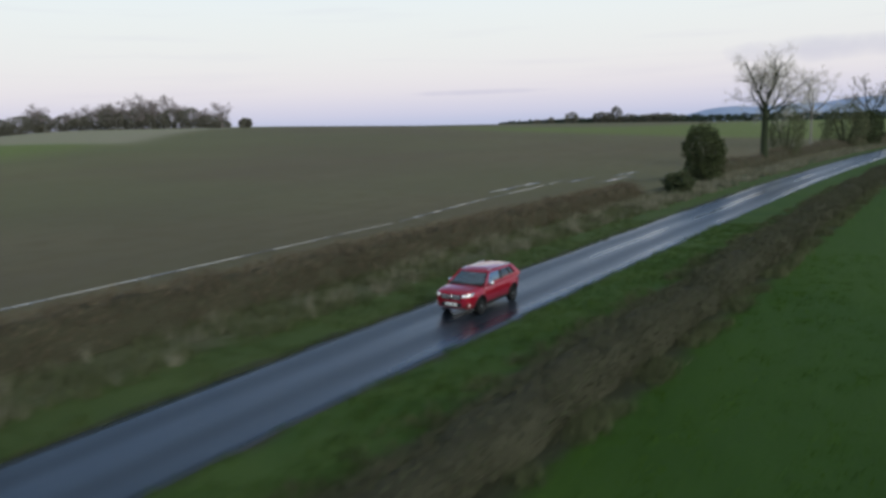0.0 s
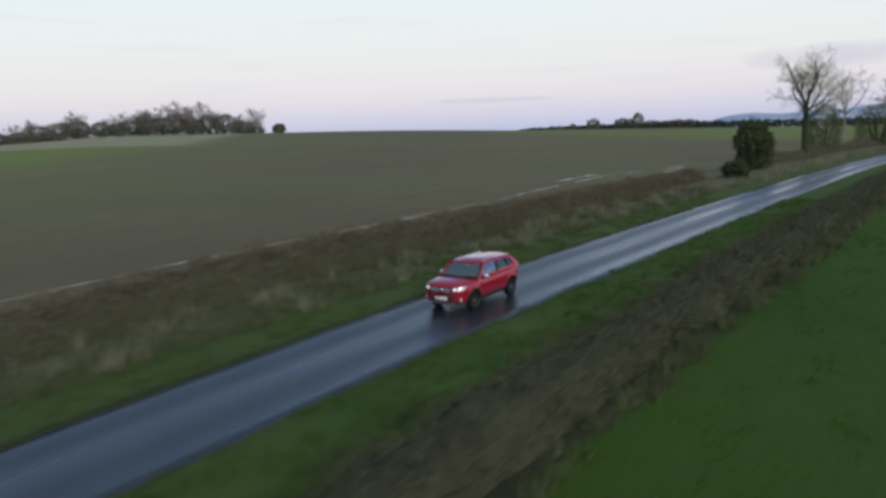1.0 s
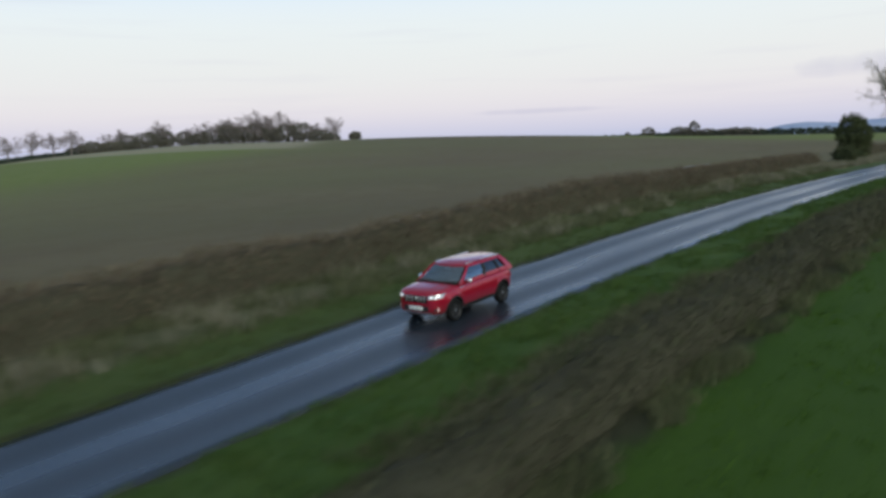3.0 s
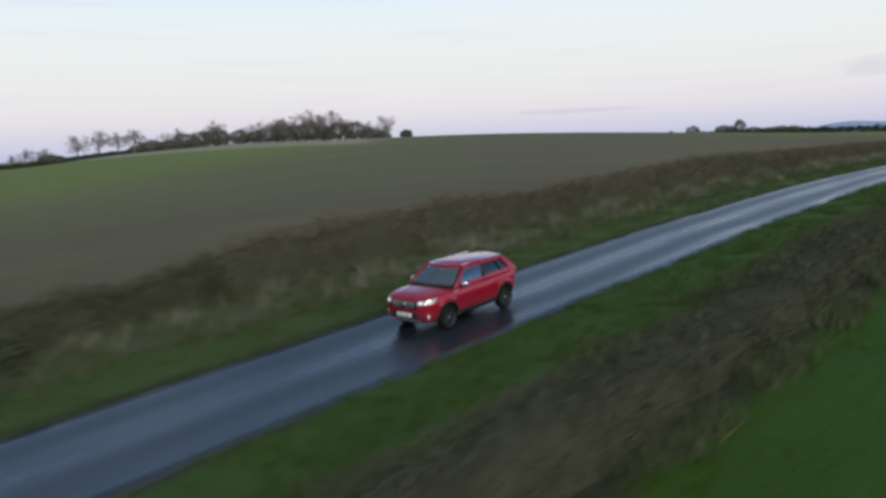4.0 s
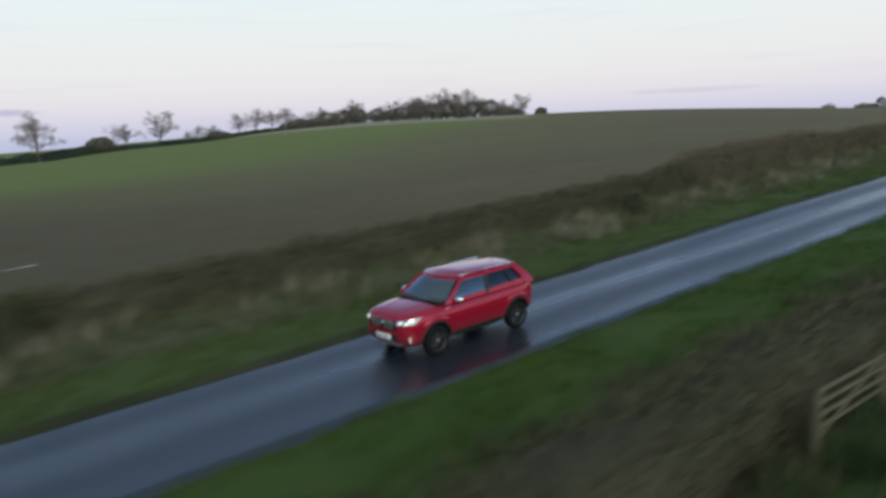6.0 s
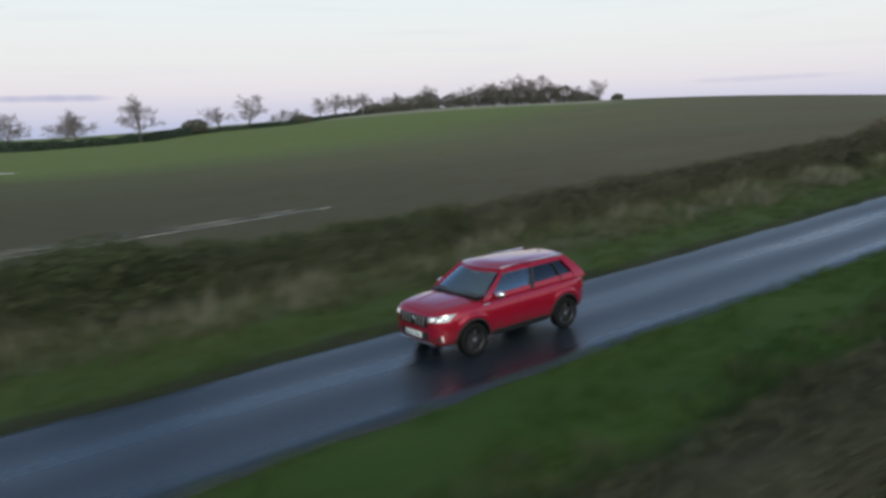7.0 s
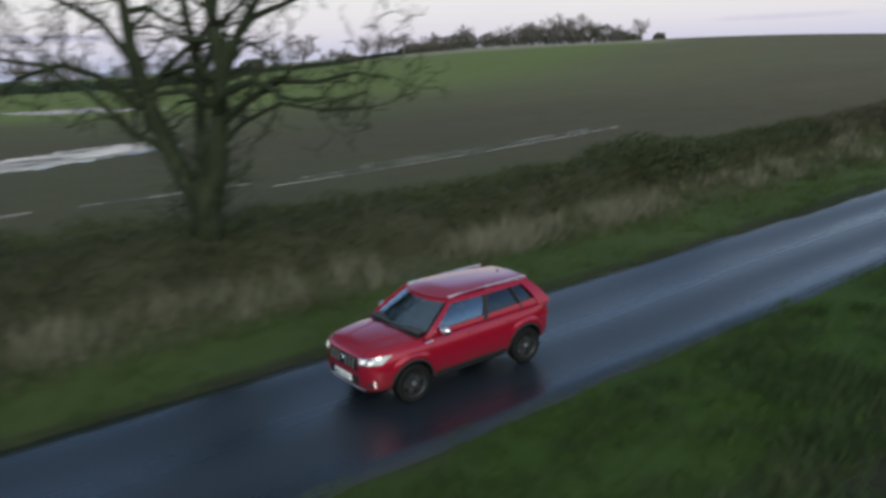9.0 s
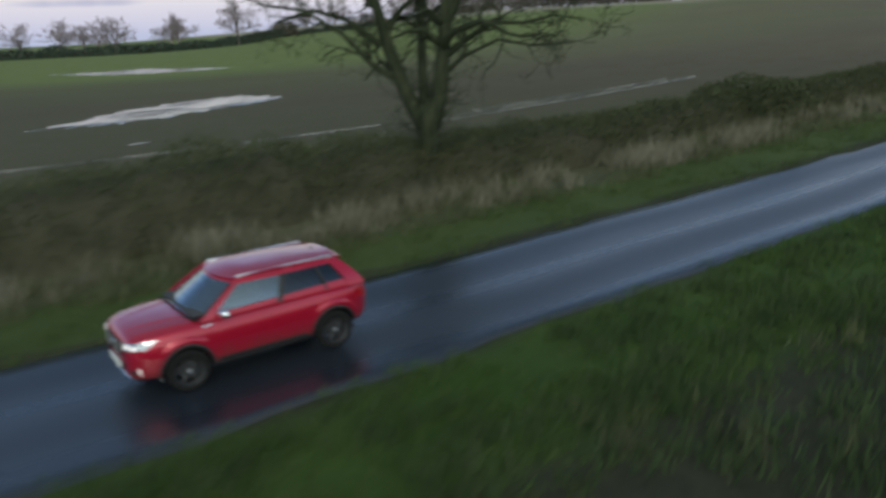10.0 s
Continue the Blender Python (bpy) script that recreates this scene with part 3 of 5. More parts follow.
    part("rear_window", slab(grid_of(lambda u, v: tail(u, v, 0.004), lin(-0.86, 0.86, 11), lin(0.10, 0.86, 6)), 0.006), M_PRIVACY, car).visible_shadow = False
    hatch = bmesh.new()
    for us, vs in (((-1, 1), (-0.02, 0.12)), ((-1, -0.84), (0.1, 0.98)), ((0.84, 1), (0.1, 0.98)), ((-1, 1), (0.84, 1.0))):
        slab(grid_of(tail, lin(*us, 7), lin(*vs, 5)), 0.03, hatch)
    part("tailgate_frame", hatch, M_PAINT, car)
    for s in (1, -1):
        def side(u, v, off=0.0):
            return flank(s, u, v, off)

        def skin_part(name, u0, u1, v0, v1, mat, off, thick, label="", nu=8, nv=6, rise=0.0):
            g = [[side(u, v0 + rise * u + (v1 - v0 - rise * u) * w, off) for w in lin(0, 1, nv)] for u in lin(u0, u1, nu)]
            if s > 0:
                g = g[::-1]
            return part(name, slab(g, thick), mat, car, label)

        skin_part("front_pillar", -0.01, 0.045, -0.02, 1.0, M_PAINT, 0.002, 0.05)
        skin_part("middle_pillar", 0.433, 0.469, 0.0, 0.90, M_PLASTIC, 0.001, 0.04)
        skin_part("middle_pillar", 0.748, 0.762, 0.0, 0.90, M_PLASTIC, 0.001, 0.04)
        skin_part("rear_pillar", 0.900, 1.01, -0.02, 1.0, M_PAINT, 0.002, 0.05)
        skin_part("roof_side", -0.01, 1.01, 0.87, 1.02, M_PAINT, 0.003, 0.04, nu=16)
        belt = [[side(u, w * (0.115 + 0.16 * u) - 0.06 * (1 - w), 0.004) for w in lin(0, 1, 4)] for u in lin(0.0, 1.0, 16)]
        part("belt_panel", slab(belt[::-1] if s > 0 else belt, 0.03), M_PAINT, car)
        ledge = [[side(u, 0.105 + 0.16 * u + 0.035 * w, 0.008) for w in lin(0, 1, 3)] for u in lin(0.03, 0.91, 16)]
        part("window_ledge", slab(ledge[::-1] if s > 0 else ledge, 0.02), M_PLASTIC, car)
        for u0, u1, mat in ((0.05, 0.432, M_GLASS), (0.470, 0.748, M_PRIVACY), (0.762, 0.900, M_PRIVACY)):
            pane = skin_part("side_window", u0, u1, 0.09, 0.865, mat, 0.0, 0.006, rise=0.16)
            pane.visible_shadow = False
        # flank: doors, handles, sill and arch trims
        door = panel("front_door", [(0.86, s, 0.42), (-0.09, s, 0.42), (-0.16, s, 1.01), (0.80, s, 1.0)], (0, -s, 0), 0.006, 0.02, M_PAINT, nu=10, nv=8)
        back = panel("rear_door", [(-0.11, s, 0.42), (-0.80, s, 0.42), (-1.10, s, 1.03), (-0.18, s, 1.01)], (0, -s, 0), 0.006, 0.02, M_PAINT, nu=10, nv=8)
        panel("door_handle", [(0.06, s, 0.905), (-0.11, s, 0.910), (-0.11, s, 0.936), (0.06, s, 0.931)], (0, -s, 0), 0.035, 0.028, M_PAINT, door)
        panel("door_handle", [(-0.83, s, 0.900), (-0.99, s, 0.905), (-0.99, s, 0.933), (-0.83, s, 0.928)], (0, -s, 0), 0.035, 0.028, M_PAINT, back)
        panel("sill_cladding", [(0.86, s, 0.24), (-0.90, s, 0.24), (-0.90, s, 0.42), (0.86, s, 0.42)], (0, -s, 0), 0.012, 0.03, M_PLASTIC, nu=12)
        panel("sill_strip", [(0.70, s, 0.28), (-0.75, s, 0.28), (-0.75, s, 0.31), (0.70, s, 0.31)], (0, -s, 0), 0.024, 0.02, M_SATIN, nu=12)
        panel("wing_vent", [(0.94, s, 0.955), (0.80, s, 0.965), (0.78, s, 0.985), (0.96, s, 0.972)], (0, -s, 0), 0.010, 0.01, M_SATIN)
        for wx, a0, a1 in ((1.23, 28, 150), (-1.27, 22, 165)):
            flare = []
            for i in range(17):
                a = radians(a0 + (a1 - a0) * i / 16)
                fade = math.sin(math.pi * i / 16) ** 0.6
                row = []
                for r, lift in ((0.430, 0.010), (0.455, 0.026), (0.490, 0.026), (0.545, 0.0)):
                    px, pz = wx + r * math.cos(a), 0.345 + r * math.sin(a)
                    row.append(on((px, s, pz), (0, -s, 0), lift * fade + 0.002))
                flare.append(row)
            part("wing_flare", slab(flare if s > 0 else flare[::-1], 0.02), M_PAINT, car)
        for wx in (1.23, -1.27):
            arc = []
            for i in range(25):
                a = radians(-12 + 204 * i / 24)
                row = []
                for r, lift in ((0.388, -0.02), (0.390, 0.012), (0.408, 0.014), (0.428, 0.004)):
                    px, pz = wx + r * math.cos(a), 0.345 + r * math.sin(a)
                    q = on((px + (0.0 if r > 0.40 else 0.03 * math.cos(a)), s, max(0.22, pz + (0.0 if r > 0.40 else 0.03 * math.sin(a)))), (0, -s, 0), lift)
                    row.append(Vector((px, q.y, pz)))
                arc.append(row)
            part("arch_trim", slab(arc if s > 0 else arc[::-1], 0.02), M_PLASTIC, car)
        # mirror
        mir = bmesh.new()
        bmesh.ops.create_uvsphere(mir, u_segments=14, v_segments=8, radius=1.0)
        for v in mir.verts:
            v.co = Vector((0.60 + v.co.x * (0.11 if v.co.x > 0 else 0.04), s * (0.950 + v.co.y * 0.125), 1.135 + v.co.z * 0.085))
        mirror = part("door_mirror", mir, M_CHROME, car, "silver door mirror")
        part("mirror_foot", soft_box(0.58, 0.66, s * 0.80, s * 0.90, 1.05, 1.10, 0.01), M_PLASTIC, mirror)
        # lamps
        lamp = panel("headlight", [(2.00, s * 0.43, 0.775), (1.80, s * 0.80, 0.815), (1.62, s * 0.85, 0.945), (1.99, s * 0.43, 0.885)], (-0.70, -s * 0.70, -0.08), 0.012, 0.03, M_LAMP, car, "bright lit headlight", 9, 5)
        panel("headlight_divider", [(1.93, s * 0.60, 0.795), (1.92, s * 0.625, 0.795), (1.86, s * 0.64, 0.905), (1.87, s * 0.615, 0.905)], (-0.70, -s * 0.70, -0.08), 0.018, 0.02, M_PLASTIC, lamp)
        for c0, c1 in ((0.47, 0.57), (0.66, 0.755)):
            panel("headlamp_bowl", [(1.97, s * c0, 0.805), (1.95, s * c1, 0.825), (1.92, s * c1, 0.885), (1.95, s * c0, 0.870)], (-0.70, -s * 0.70, -0.08), 0.019, 0.02, M_DRL, lamp, "lit lamp bowl", 4, 4)
        fog = panel("fog_lamp_recess", [(2.02, s * 0.62, 0.40), (1.90, s * 0.80, 0.40), (1.90, s * 0.80, 0.58), (2.02, s * 0.64, 0.56)], (-0.75, -s * 0.66, 0), 0.010, 0.02, M_PAINT)
        panel("fog_lamp", [(2.00, s * 0.655, 0.44), (1.96, s * 0.715, 0.44), (1.96, s * 0.715, 0.51), (2.00, s * 0.655, 0.51)], (-0.75, -s * 0.66, 0), 0.020, 0.02, M_ALLOY, fog)
        panel("running_lamp", [(1.95, s * 0.760, 0.43), (1.94, s * 0.780, 0.43), (1.94, s * 0.780, 0.54), (1.95, s * 0.760, 0.54)], (-0.75, -s * 0.66, 0), 0.022, 0.02, M_DRL, fog, "lit white running lamp")
        panel("tail_light", [(-1.98, s * 0.70, 0.78), (-1.80, s * 0.88, 0.80), (-1.76, s * 0.88, 0.95), (-1.98, s * 0.66, 0.97)], (0.70, -s * 0.70, 0), 0.012, 0.03, M_TAIL, car, "red tail light")

    # nose
    grille = panel("grille", [(2.1, -0.45, 0.685), (2.1, 0.45, 0.685), (2.1, 0.44, 0.885), (2.1, -0.44, 0.885)], (-1, 0, 0), 0.012, 0.03, M_GRILLE, car, "black slotted grille", 11, 4)
    for y in (-0.34, -0.23, 0.23, 0.34, -0.12, 0.12):
        panel("grille_bar", [(2.1, y - 0.014, 0.705), (2.1, y + 0.014, 0.705), (2.1, y + 0.014, 0.865), (2.1, y - 0.014, 0.865)], (-1, 0, 0), 0.026, 0.02, M_SATIN, grille, "", 3, 3)
    badge = lathe([(0.0, 0.016), (0.050, 0.014), (0.062, 0.0), (0.0, 0.0)], 20)
    bmesh.ops.rotate(badge, verts=badge.verts, matrix=Matrix.Rotation(radians(-90), 3, "Z"))
    bmesh.ops.translate(badge, verts=badge.verts, vec=on((2.1, 0, 0.80), (-1, 0, 0), 0.014))
    part("badge", badge, M_CHROME, grille)
    panel("lower_intake", [(2.1, -0.44, 0.42), (2.1, 0.44, 0.42), (2.1, 0.47, 0.58), (2.1, -0.47, 0.58)], (-1, 0, 0), 0.008, 0.02, M_PLASTIC, car, "", 11, 4)
    panel("skid_plate", [(2.05, -0.50, 0.29), (2.05, 0.50, 0.29), (2.08, 0.56, 0.36), (2.08, -0.56, 0.36)], (-1, 0, 0.1), 0.016, 0.03, M_SATIN, car, "", 9, 3)
    px = max(on((2.1, y, 0.51), (-1, 0, 0), 0).x for y in (-0.2, 0, 0.2)) + 0.03
    plate = part("number_plate", soft_box(px - 0.03, px, -0.26, 0.26, 0.455, 0.567, 0.006), M_PLATE, car, "white front plate with dark bars")
    for y in (-0.20, -0.13, -0.06, 0.05, 0.12, 0.19):
        part("plate_bar", soft_box(px - 0.004, px + 0.003, y - 0.014, y + 0.014, 0.484, 0.538, 0), M_INK, plate)
    panel("tailgate_plate", [(-2.1, 0.26, 0.70), (-2.1, -0.26, 0.70), (-2.1, -0.26, 0.81), (-2.1, 0.26, 0.81)], (1, 0, 0), 0.012, 0.02, M_PLATE)

    # inside
    deck = grid_of(lambda u, v: Vector((1.05 - 2.95 * v, u * 0.74, 1.115)), lin(-1, 1, 5), lin(0, 1, 5))
    part("interior_trim", slab(deck[::-1], 0.02), M_SEAT, car)
    dash = soft_box(0.62, 0.98, -0.70, 0.70, 1.09, 1.15, 0.03)
    part("dashboard", dash, M_SEAT, car)
    for x, ys in ((-0.12, (-0.36, 0.36)), (-1.00, (-0.40, 0.0, 0.40))):
        for y in ys:
            b = soft_box(x - 0.07, x + 0.07, y - 0.21, y + 0.21, 1.10, 1.24, 0.04)
            soft_box(x - 0.06, x + 0.04, y - 0.13, y + 0.13, 1.255, 1.38, 0.04, 2, b)
            soft_box(x - 0.02, x + 0.02, y - 0.05, y + 0.05, 1.22, 1.28, 0.0, 1, b)
            part("seat", b, M_SEAT, car)
    wheel = lathe([(0.165, -0.012), (0.178, -0.012), (0.178, 0.012), (0.165, 0.012), (0.165, -0.012)], 24)
    soft_box(-0.17, 0.17, -0.01, 0.01, -0.03, 0.03, 0.005, 1, wheel)
    bmesh.ops.rotate(wheel, verts=wheel.verts, matrix=Matrix.Rotation(radians(90), 3, "Z"))
    bmesh.ops.rotate(wheel, verts=wheel.verts, matrix=Matrix.Rotation(radians(-22), 3, "Y"))
    bmesh.ops.translate(wheel, verts=wheel.verts, vec=(0.50, -0.36, 1.15))
    part("steering_wheel", wheel, M_SEAT, car)
    part("rear_view_mirror", soft_box(0.42, 0.45, -0.11, 0.11, 1.40, 1.455, 0.01), M_SATIN, car)

    wheels = []
    for wx in (1.23, -1.27):
        for s in (1, -1):
            hub = lathe([(0.0, s * 0.02), (0.14, s * 0.02), (0.14, -s * 0.08), (0.0, -s * 0.08)], 20)
            w = part("wheel", hub, M_ALLOY, car, "dark five-spoke alloy wheel")
            w.location = (wx, s * 0.775, 0.336)
            part("tyre", lathe([(0.222, s * 0.085), (0.25, s * 0.100), (0.305, s * 0.100), (0.328, s * 0.080), (0.335, s * 0.03), (0.335, -s * 0.03),
                                (0.328, -s * 0.085), (0.30, -s * 0.105), (0.222, -s * 0.09), (0.222, s * 0.085)], 48), M_RUBBER, w)
            rim = lathe([(0.212, s * 0.078), (0.226, s * 0.092), (0.226, -s * 0.09), (0.205, -s * 0.09), (0.200, s * 0.05), (0.212, s * 0.078)], 48)
            part("rim", rim, M_ALLOY, w)
            for i in range(5):
                for off in (-9, 9):
                    sp = soft_box(0.02, 0.215, s * 0.045 - 0.014, s * 0.045 + 0.022, -0.017, 0.017, 0.007, 1)
                    bmesh.ops.rotate(sp, verts=sp.verts, matrix=Matrix.Rotation(radians(72 * i + off), 3, "Y"))
                    part("spoke", sp, M_ALLOY, w)
            cap = lathe([(0.0, s * 0.085), (0.035, s * 0.082), (0.045, s * 0.04), (0.0, s * 0.04)], 16)
            part("wheel_cap", cap, M_SATIN, w)
            wheels.append((w, wx, s * 0.775))
    car.scale = (0.975, 0.975, 0.975)
    tagged(car, "shiny red compact SUV with lit headlights on wet road", "car")
    return car, wheels


car, car_wheels = build_car()


# ---------------------------------------------------------------- hedges and grass
def clump_noise(x, y, s, seed=0.0):
    return np.array([noise.noise(Vector((float(a) / s, float(b) / s, seed))) for a, b in zip(np.ravel(x), np.ravel(y))])


def hedge(name, x0, x1, d, half, tall, per_metre, mat, label, seed, fine=1.0):
    """A hedge along the road: a lumpy dark core and a coat of single twigs. tall and half follow x."""
    rng = np.random.default_rng(seed)
    thing = empty(name, (x0, float(road_y(x0)) + d, float(land(x0, road_y(x0) + d))))
    org = np.array(thing.location)
    xs = np.arange(x0, x1, 0.7)
    ring = 9
    v = []
    for x in xs:
        y, h, w = float(road_y(x)) + d, tall(x), half(x)
        lump = 0.82 + 0.25 * noise.noise(Vector((x / 2.3, seed, 0)))
        for j in range(ring):
            a = math.pi * j / (ring - 1)
            lum2 = lump + 0.22 * noise.noise(Vector((x / 0.9, j * 0.7, seed)))
            py = y - math.cos(a) * w * lum2
            pz = float(land(x, py)) - 0.1 + (math.sin(a) ** 0.55 if a else 0) * h * 0.86 * min(1.0, lum2 + 0.1)
            v.append((x - org[0], py - org[1], pz - org[2]))
    f = [(i * ring + j, i * ring + j + 1, (i + 1) * ring + j + 1, (i + 1) * ring + j) for i in range(len(xs) - 1) for j in range(ring - 1)]
    f += [tuple(range(ring))[::-1], tuple(range((len(xs) - 1) * ring, len(xs) * ring))]
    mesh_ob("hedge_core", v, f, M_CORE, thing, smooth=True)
    n = int(per_metre * (x1 - x0))
    px = rng.uniform(x0, x1, n)
    a = rng.uniform(0, math.pi, n)
    r = rng.uniform(0.72, 1.08, n)
    hh = np.array([tall(x) for x in px]) * (1 + 0.20 * clump_noise(px, px * 0, 1.7, seed) + 0.12 * clump_noise(px, a * 2, 0.6, seed + 3))
    ww = np.array([half(x) for x in px])
    py = road_y(px) + d - np.cos(a) * ww * r
    pz = land(px, py) + np.sin(a) ** 0.55 * hh * r * 0.93 - 0.12
    ln = rng.uniform(0.12, 0.32, n) * fine
    up = np.stack([rng.normal(0, 0.55, n), rng.normal(0, 0.45, n) - np.cos(a) * 0.5, rng.uniform(0.3, 1.2, n)], 1)
    up /= np.linalg.norm(up, axis=1)[:, None]
    side = np.cross(up, rng.normal(0, 1, (n, 3)))
    side /= np.linalg.norm(side, axis=1)[:, None] + 1e-9
    wd = rng.uniform(0.012, 0.035, n)[:, None] * fine
    p = np.stack([px, py, pz], 1) - org
    vv = np.stack([p - side * wd, p + side * wd, p + up * ln[:, None]], 1).reshape(-1, 3)
    ff = np.arange(3 * n).reshape(-1, 3)
    mesh_ob("twigs", vv.tolist(), ff.tolist(), mat, thing)
    return tagged(thing, label, "hedge", kind="stuff")


def blades(name, x0, x1, d0, d1, n, tall, width, mat, label, seed, patch=0.0, lean=0.35, clump=0.5, far=False):
    """Loose grass as single blades, in tufts where patch is raised."""
    rng = np.random.default_rng(seed)
    tufts = max(1, n // 9)
    tx, td = rng.uniform(x0, x1, tufts * 3), rng.uniform(d0, d1, tufts * 3)
    keep = clump_noise(tx, td, 2.2, seed) + 0.5 * clump_noise(tx, td, 0.7, seed + 1) > patch * rng.uniform(0.2, 1.0, tufts * 3) - 0.25
    tx, td = tx[keep][:tufts], td[keep][:tufts]
    reps = max(1, n // len(tx))
    px = np.repeat(tx, reps) + rng.normal(0, clump * 0.25, len(tx) * reps)
    pd = np.repeat(td, reps) + rng.normal(0, clump * 0.25, len(tx) * reps)
    m = len(px)
    py = road_y(px) + pd
    pz = land(px, py) - 0.02
    h = np.repeat(rng.uniform(tall * 0.5, tall, len(tx)), reps) * rng.uniform(0.6, 1.1, m)
    tip = np.stack([rng.normal(0, lean, m) * h, rng.normal(0, lean, m) * h, h], 1)
    ang = rng.uniform(0, 6.28, m)
    side = np.stack([np.cos(ang), np.sin(ang), 0 * ang], 1) * (width * rng.uniform(0.6, 1.3, m))[:, None]
    p = np.stack([px, py, pz], 1)
    vv = np.stack([p - side, p + side, p + tip], 1).reshape(-1, 3)
    ob = mesh_ob(name, vv.tolist(), np.arange(3 * m).reshape(-1, 3).tolist(), mat)
    return tagged(ob, label, "grass", kind="stuff")


def far_height(x):
    step = -0.22 + 0.75 / (1 + math.exp(-(x - 10.4) * 3)) - 0.38 / (1 + math.exp(-(x - 27) * 0.5))
    bump = 0.2 * math.exp(-((x + 31) / 4.0) ** 2) + 0.3 * math.exp(-((x + 52) / 6.0) ** 2) + 0.25 * math.exp(-((x - 50) / 9) ** 2)
    dip = -0.2 * math.exp(-((x + 40) / 3.5) ** 2) - 0.22 * math.exp(-((x - 28) / 2) ** 2)
    gap = 0.38 * (1 / (1 + math.exp((x + 35) * 0.6)) - 1 / (1 + math.exp((x + 60) * 0.6))) - 0.3 * math.exp(-((x + 47.6) / 1.3) ** 2)
    return 1.55 + step + bump + dip + gap + 0.42 * float(smooth(-x, 49, 56))


M_VERGE = mat_islands("worn_verge_grass", [(0.037, 0.071, 0.017), (0.052, 0.086, 0.023), (0.077, 0.105, 0.037), (0.086, 0.085, 0.042)])
M_WEED = mat_islands("rank_weeds", [(0.033, 0.066, 0.020), (0.047, 0.084, 0.027), (0.064, 0.096, 0.036), (0.068, 0.072, 0.040)])
M_OLIVE = mat_islands("olive_grass", [(0.064, 0.081, 0.035), (0.095, 0.102, 0.049), (0.132, 0.126, 0.075), (0.062, 0.089, 0.032)])
M_MEADOWHEDGE = mat_islands("low_hedge_twigs", [(0.059, 0.059, 0.037), (0.071, 0.070, 0.042), (0.083, 0.076, 0.050), (0.067, 0.084, 0.036)])
M_DARKHEDGE = mat_islands("dark_hedge_twigs", [(0.062, 0.056, 0.036), (0.080, 0.072, 0.045), (0.098, 0.084, 0.052), (0.078, 0.084, 0.040)])
hedge("far_hedge", -20, 10.6, 9.0, lambda x: 1.15, far_height, 800, M_DARKHEDGE, "low dark field hedge beyond the rough verge grass", 15, 0.85)
hedge("far_hedge", 10.4, 104, 9.0, lambda x: 1.15, far_height, 800, M_HEDGE, "bare dark brown field hedge beyond the dry verge grass", 11, 0.85)
hedge("far_hedge", -78, -19.5, 8.9, lambda x: 1.45 + 0.5 * float(smooth(-x, 34, 44)) - 0.9 * math.exp(-((x + 48.1) / 1.3) ** 2), far_height, 1500, M_BRAMBLE, "dark green bramble-grown hedge beyond the dry grass", 14, 0.75)
hedge("far_hedge", 128, 262, 10.0, lambda x: 1.3, lambda x: 2.0 + 0.3 * math.sin(x * 0.2), 220, M_HEDGE, "bare brown hedge along the road's far stretch", 13)
hedge("meadow_hedge", -36, 190, -7.5, lambda x: 1.05, lambda x: 0.42 + 0.8 * float(smooth(x, -34, -22)) + 0.2 * math.sin(x * 0.35), 820, M_MEADOWHEDGE, "low dark bare hedge between road verge and green meadow", 12, 0.7)
blades("dry_grass", -24, 120, 4.4, 8.3, 14000, 0.85, 0.014, M_STRAW, "tufts of tall dry straw-coloured grass on the verge", 21, patch=1.05)
blades("dry_grass", -76, -22, 4.9, 6.9, 9000, 0.95, 0.013, M_STRAW, "broken row of tall pale dry grass before the bramble hedge", 29, patch=0.7, clump=0.4)
blades("dry_grass", 96, 230, 4.0, 9.0, 16000, 0.8, 0.03, M_STRAW, "pale dry grass on the verge beside the far bend", 34, patch=0.5)
blades("meadow_edge_grass", -34, 120, -9.3, -8.5, 26000, 0.5, 0.014, M_OLIVE, "pale olive tufts along the meadow's edge", 30, patch=0.6)
blades("olive_grass", -76, 110, 4.2, 8.4, 60000, 0.55, 0.015, M_OLIVE, "rank olive grass between the dry tufts", 27, patch=0.2)
blades("verge_grass", -76, 90, 2.02, 5.4, 66000, 0.22, 0.012, M_VERGE, "short green grass along the wet road", 22, patch=0.0)
blades("near_verge_grass", -74, 90, -6.4, -2.18, 95000, 0.24, 0.012, M_BLADE, "short green grass and weeds on the verge", 23, patch=0.0)
blades("rank_weeds", -76, -22, -10.5, -4.6, 44000, 0.40, 0.012, M_WEED, "rank dark weeds and long grass on the bank", 24, patch=0.3)
blades("rank_weeds", -76, -36, -5.6, -2.7, 26000, 0.30, 0.012, M_WEED, "dark green weeds on the verge beside the road", 33, patch=0.35)
blades("rank_weeds", -30, 120, -6.9, -4.8, 30000, 0.45, 0.015, M_OLIVE, "rank olive weeds at the foot of the hedge", 25, patch=0.3)
blades("rank_weeds", -76, -30, -9.5, -5.2, 2600, 0.6, 0.010, M_OLIVE, "tall thin pale weed stems on the bank", 35, patch=0.9, lean=0.2)
blades("meadow_grass", -60, 80, -15.5, -8.8, 60000, 0.085, 0.022, M_MEADOW, "thick green meadow grass", 26, patch=0.0)
blades("rank_weeds", -17, -9, -10.2, -9.1, 9000, 0.74, 0.012, M_WEED, "long weeds grown up round the field gate", 28, patch=0.0)


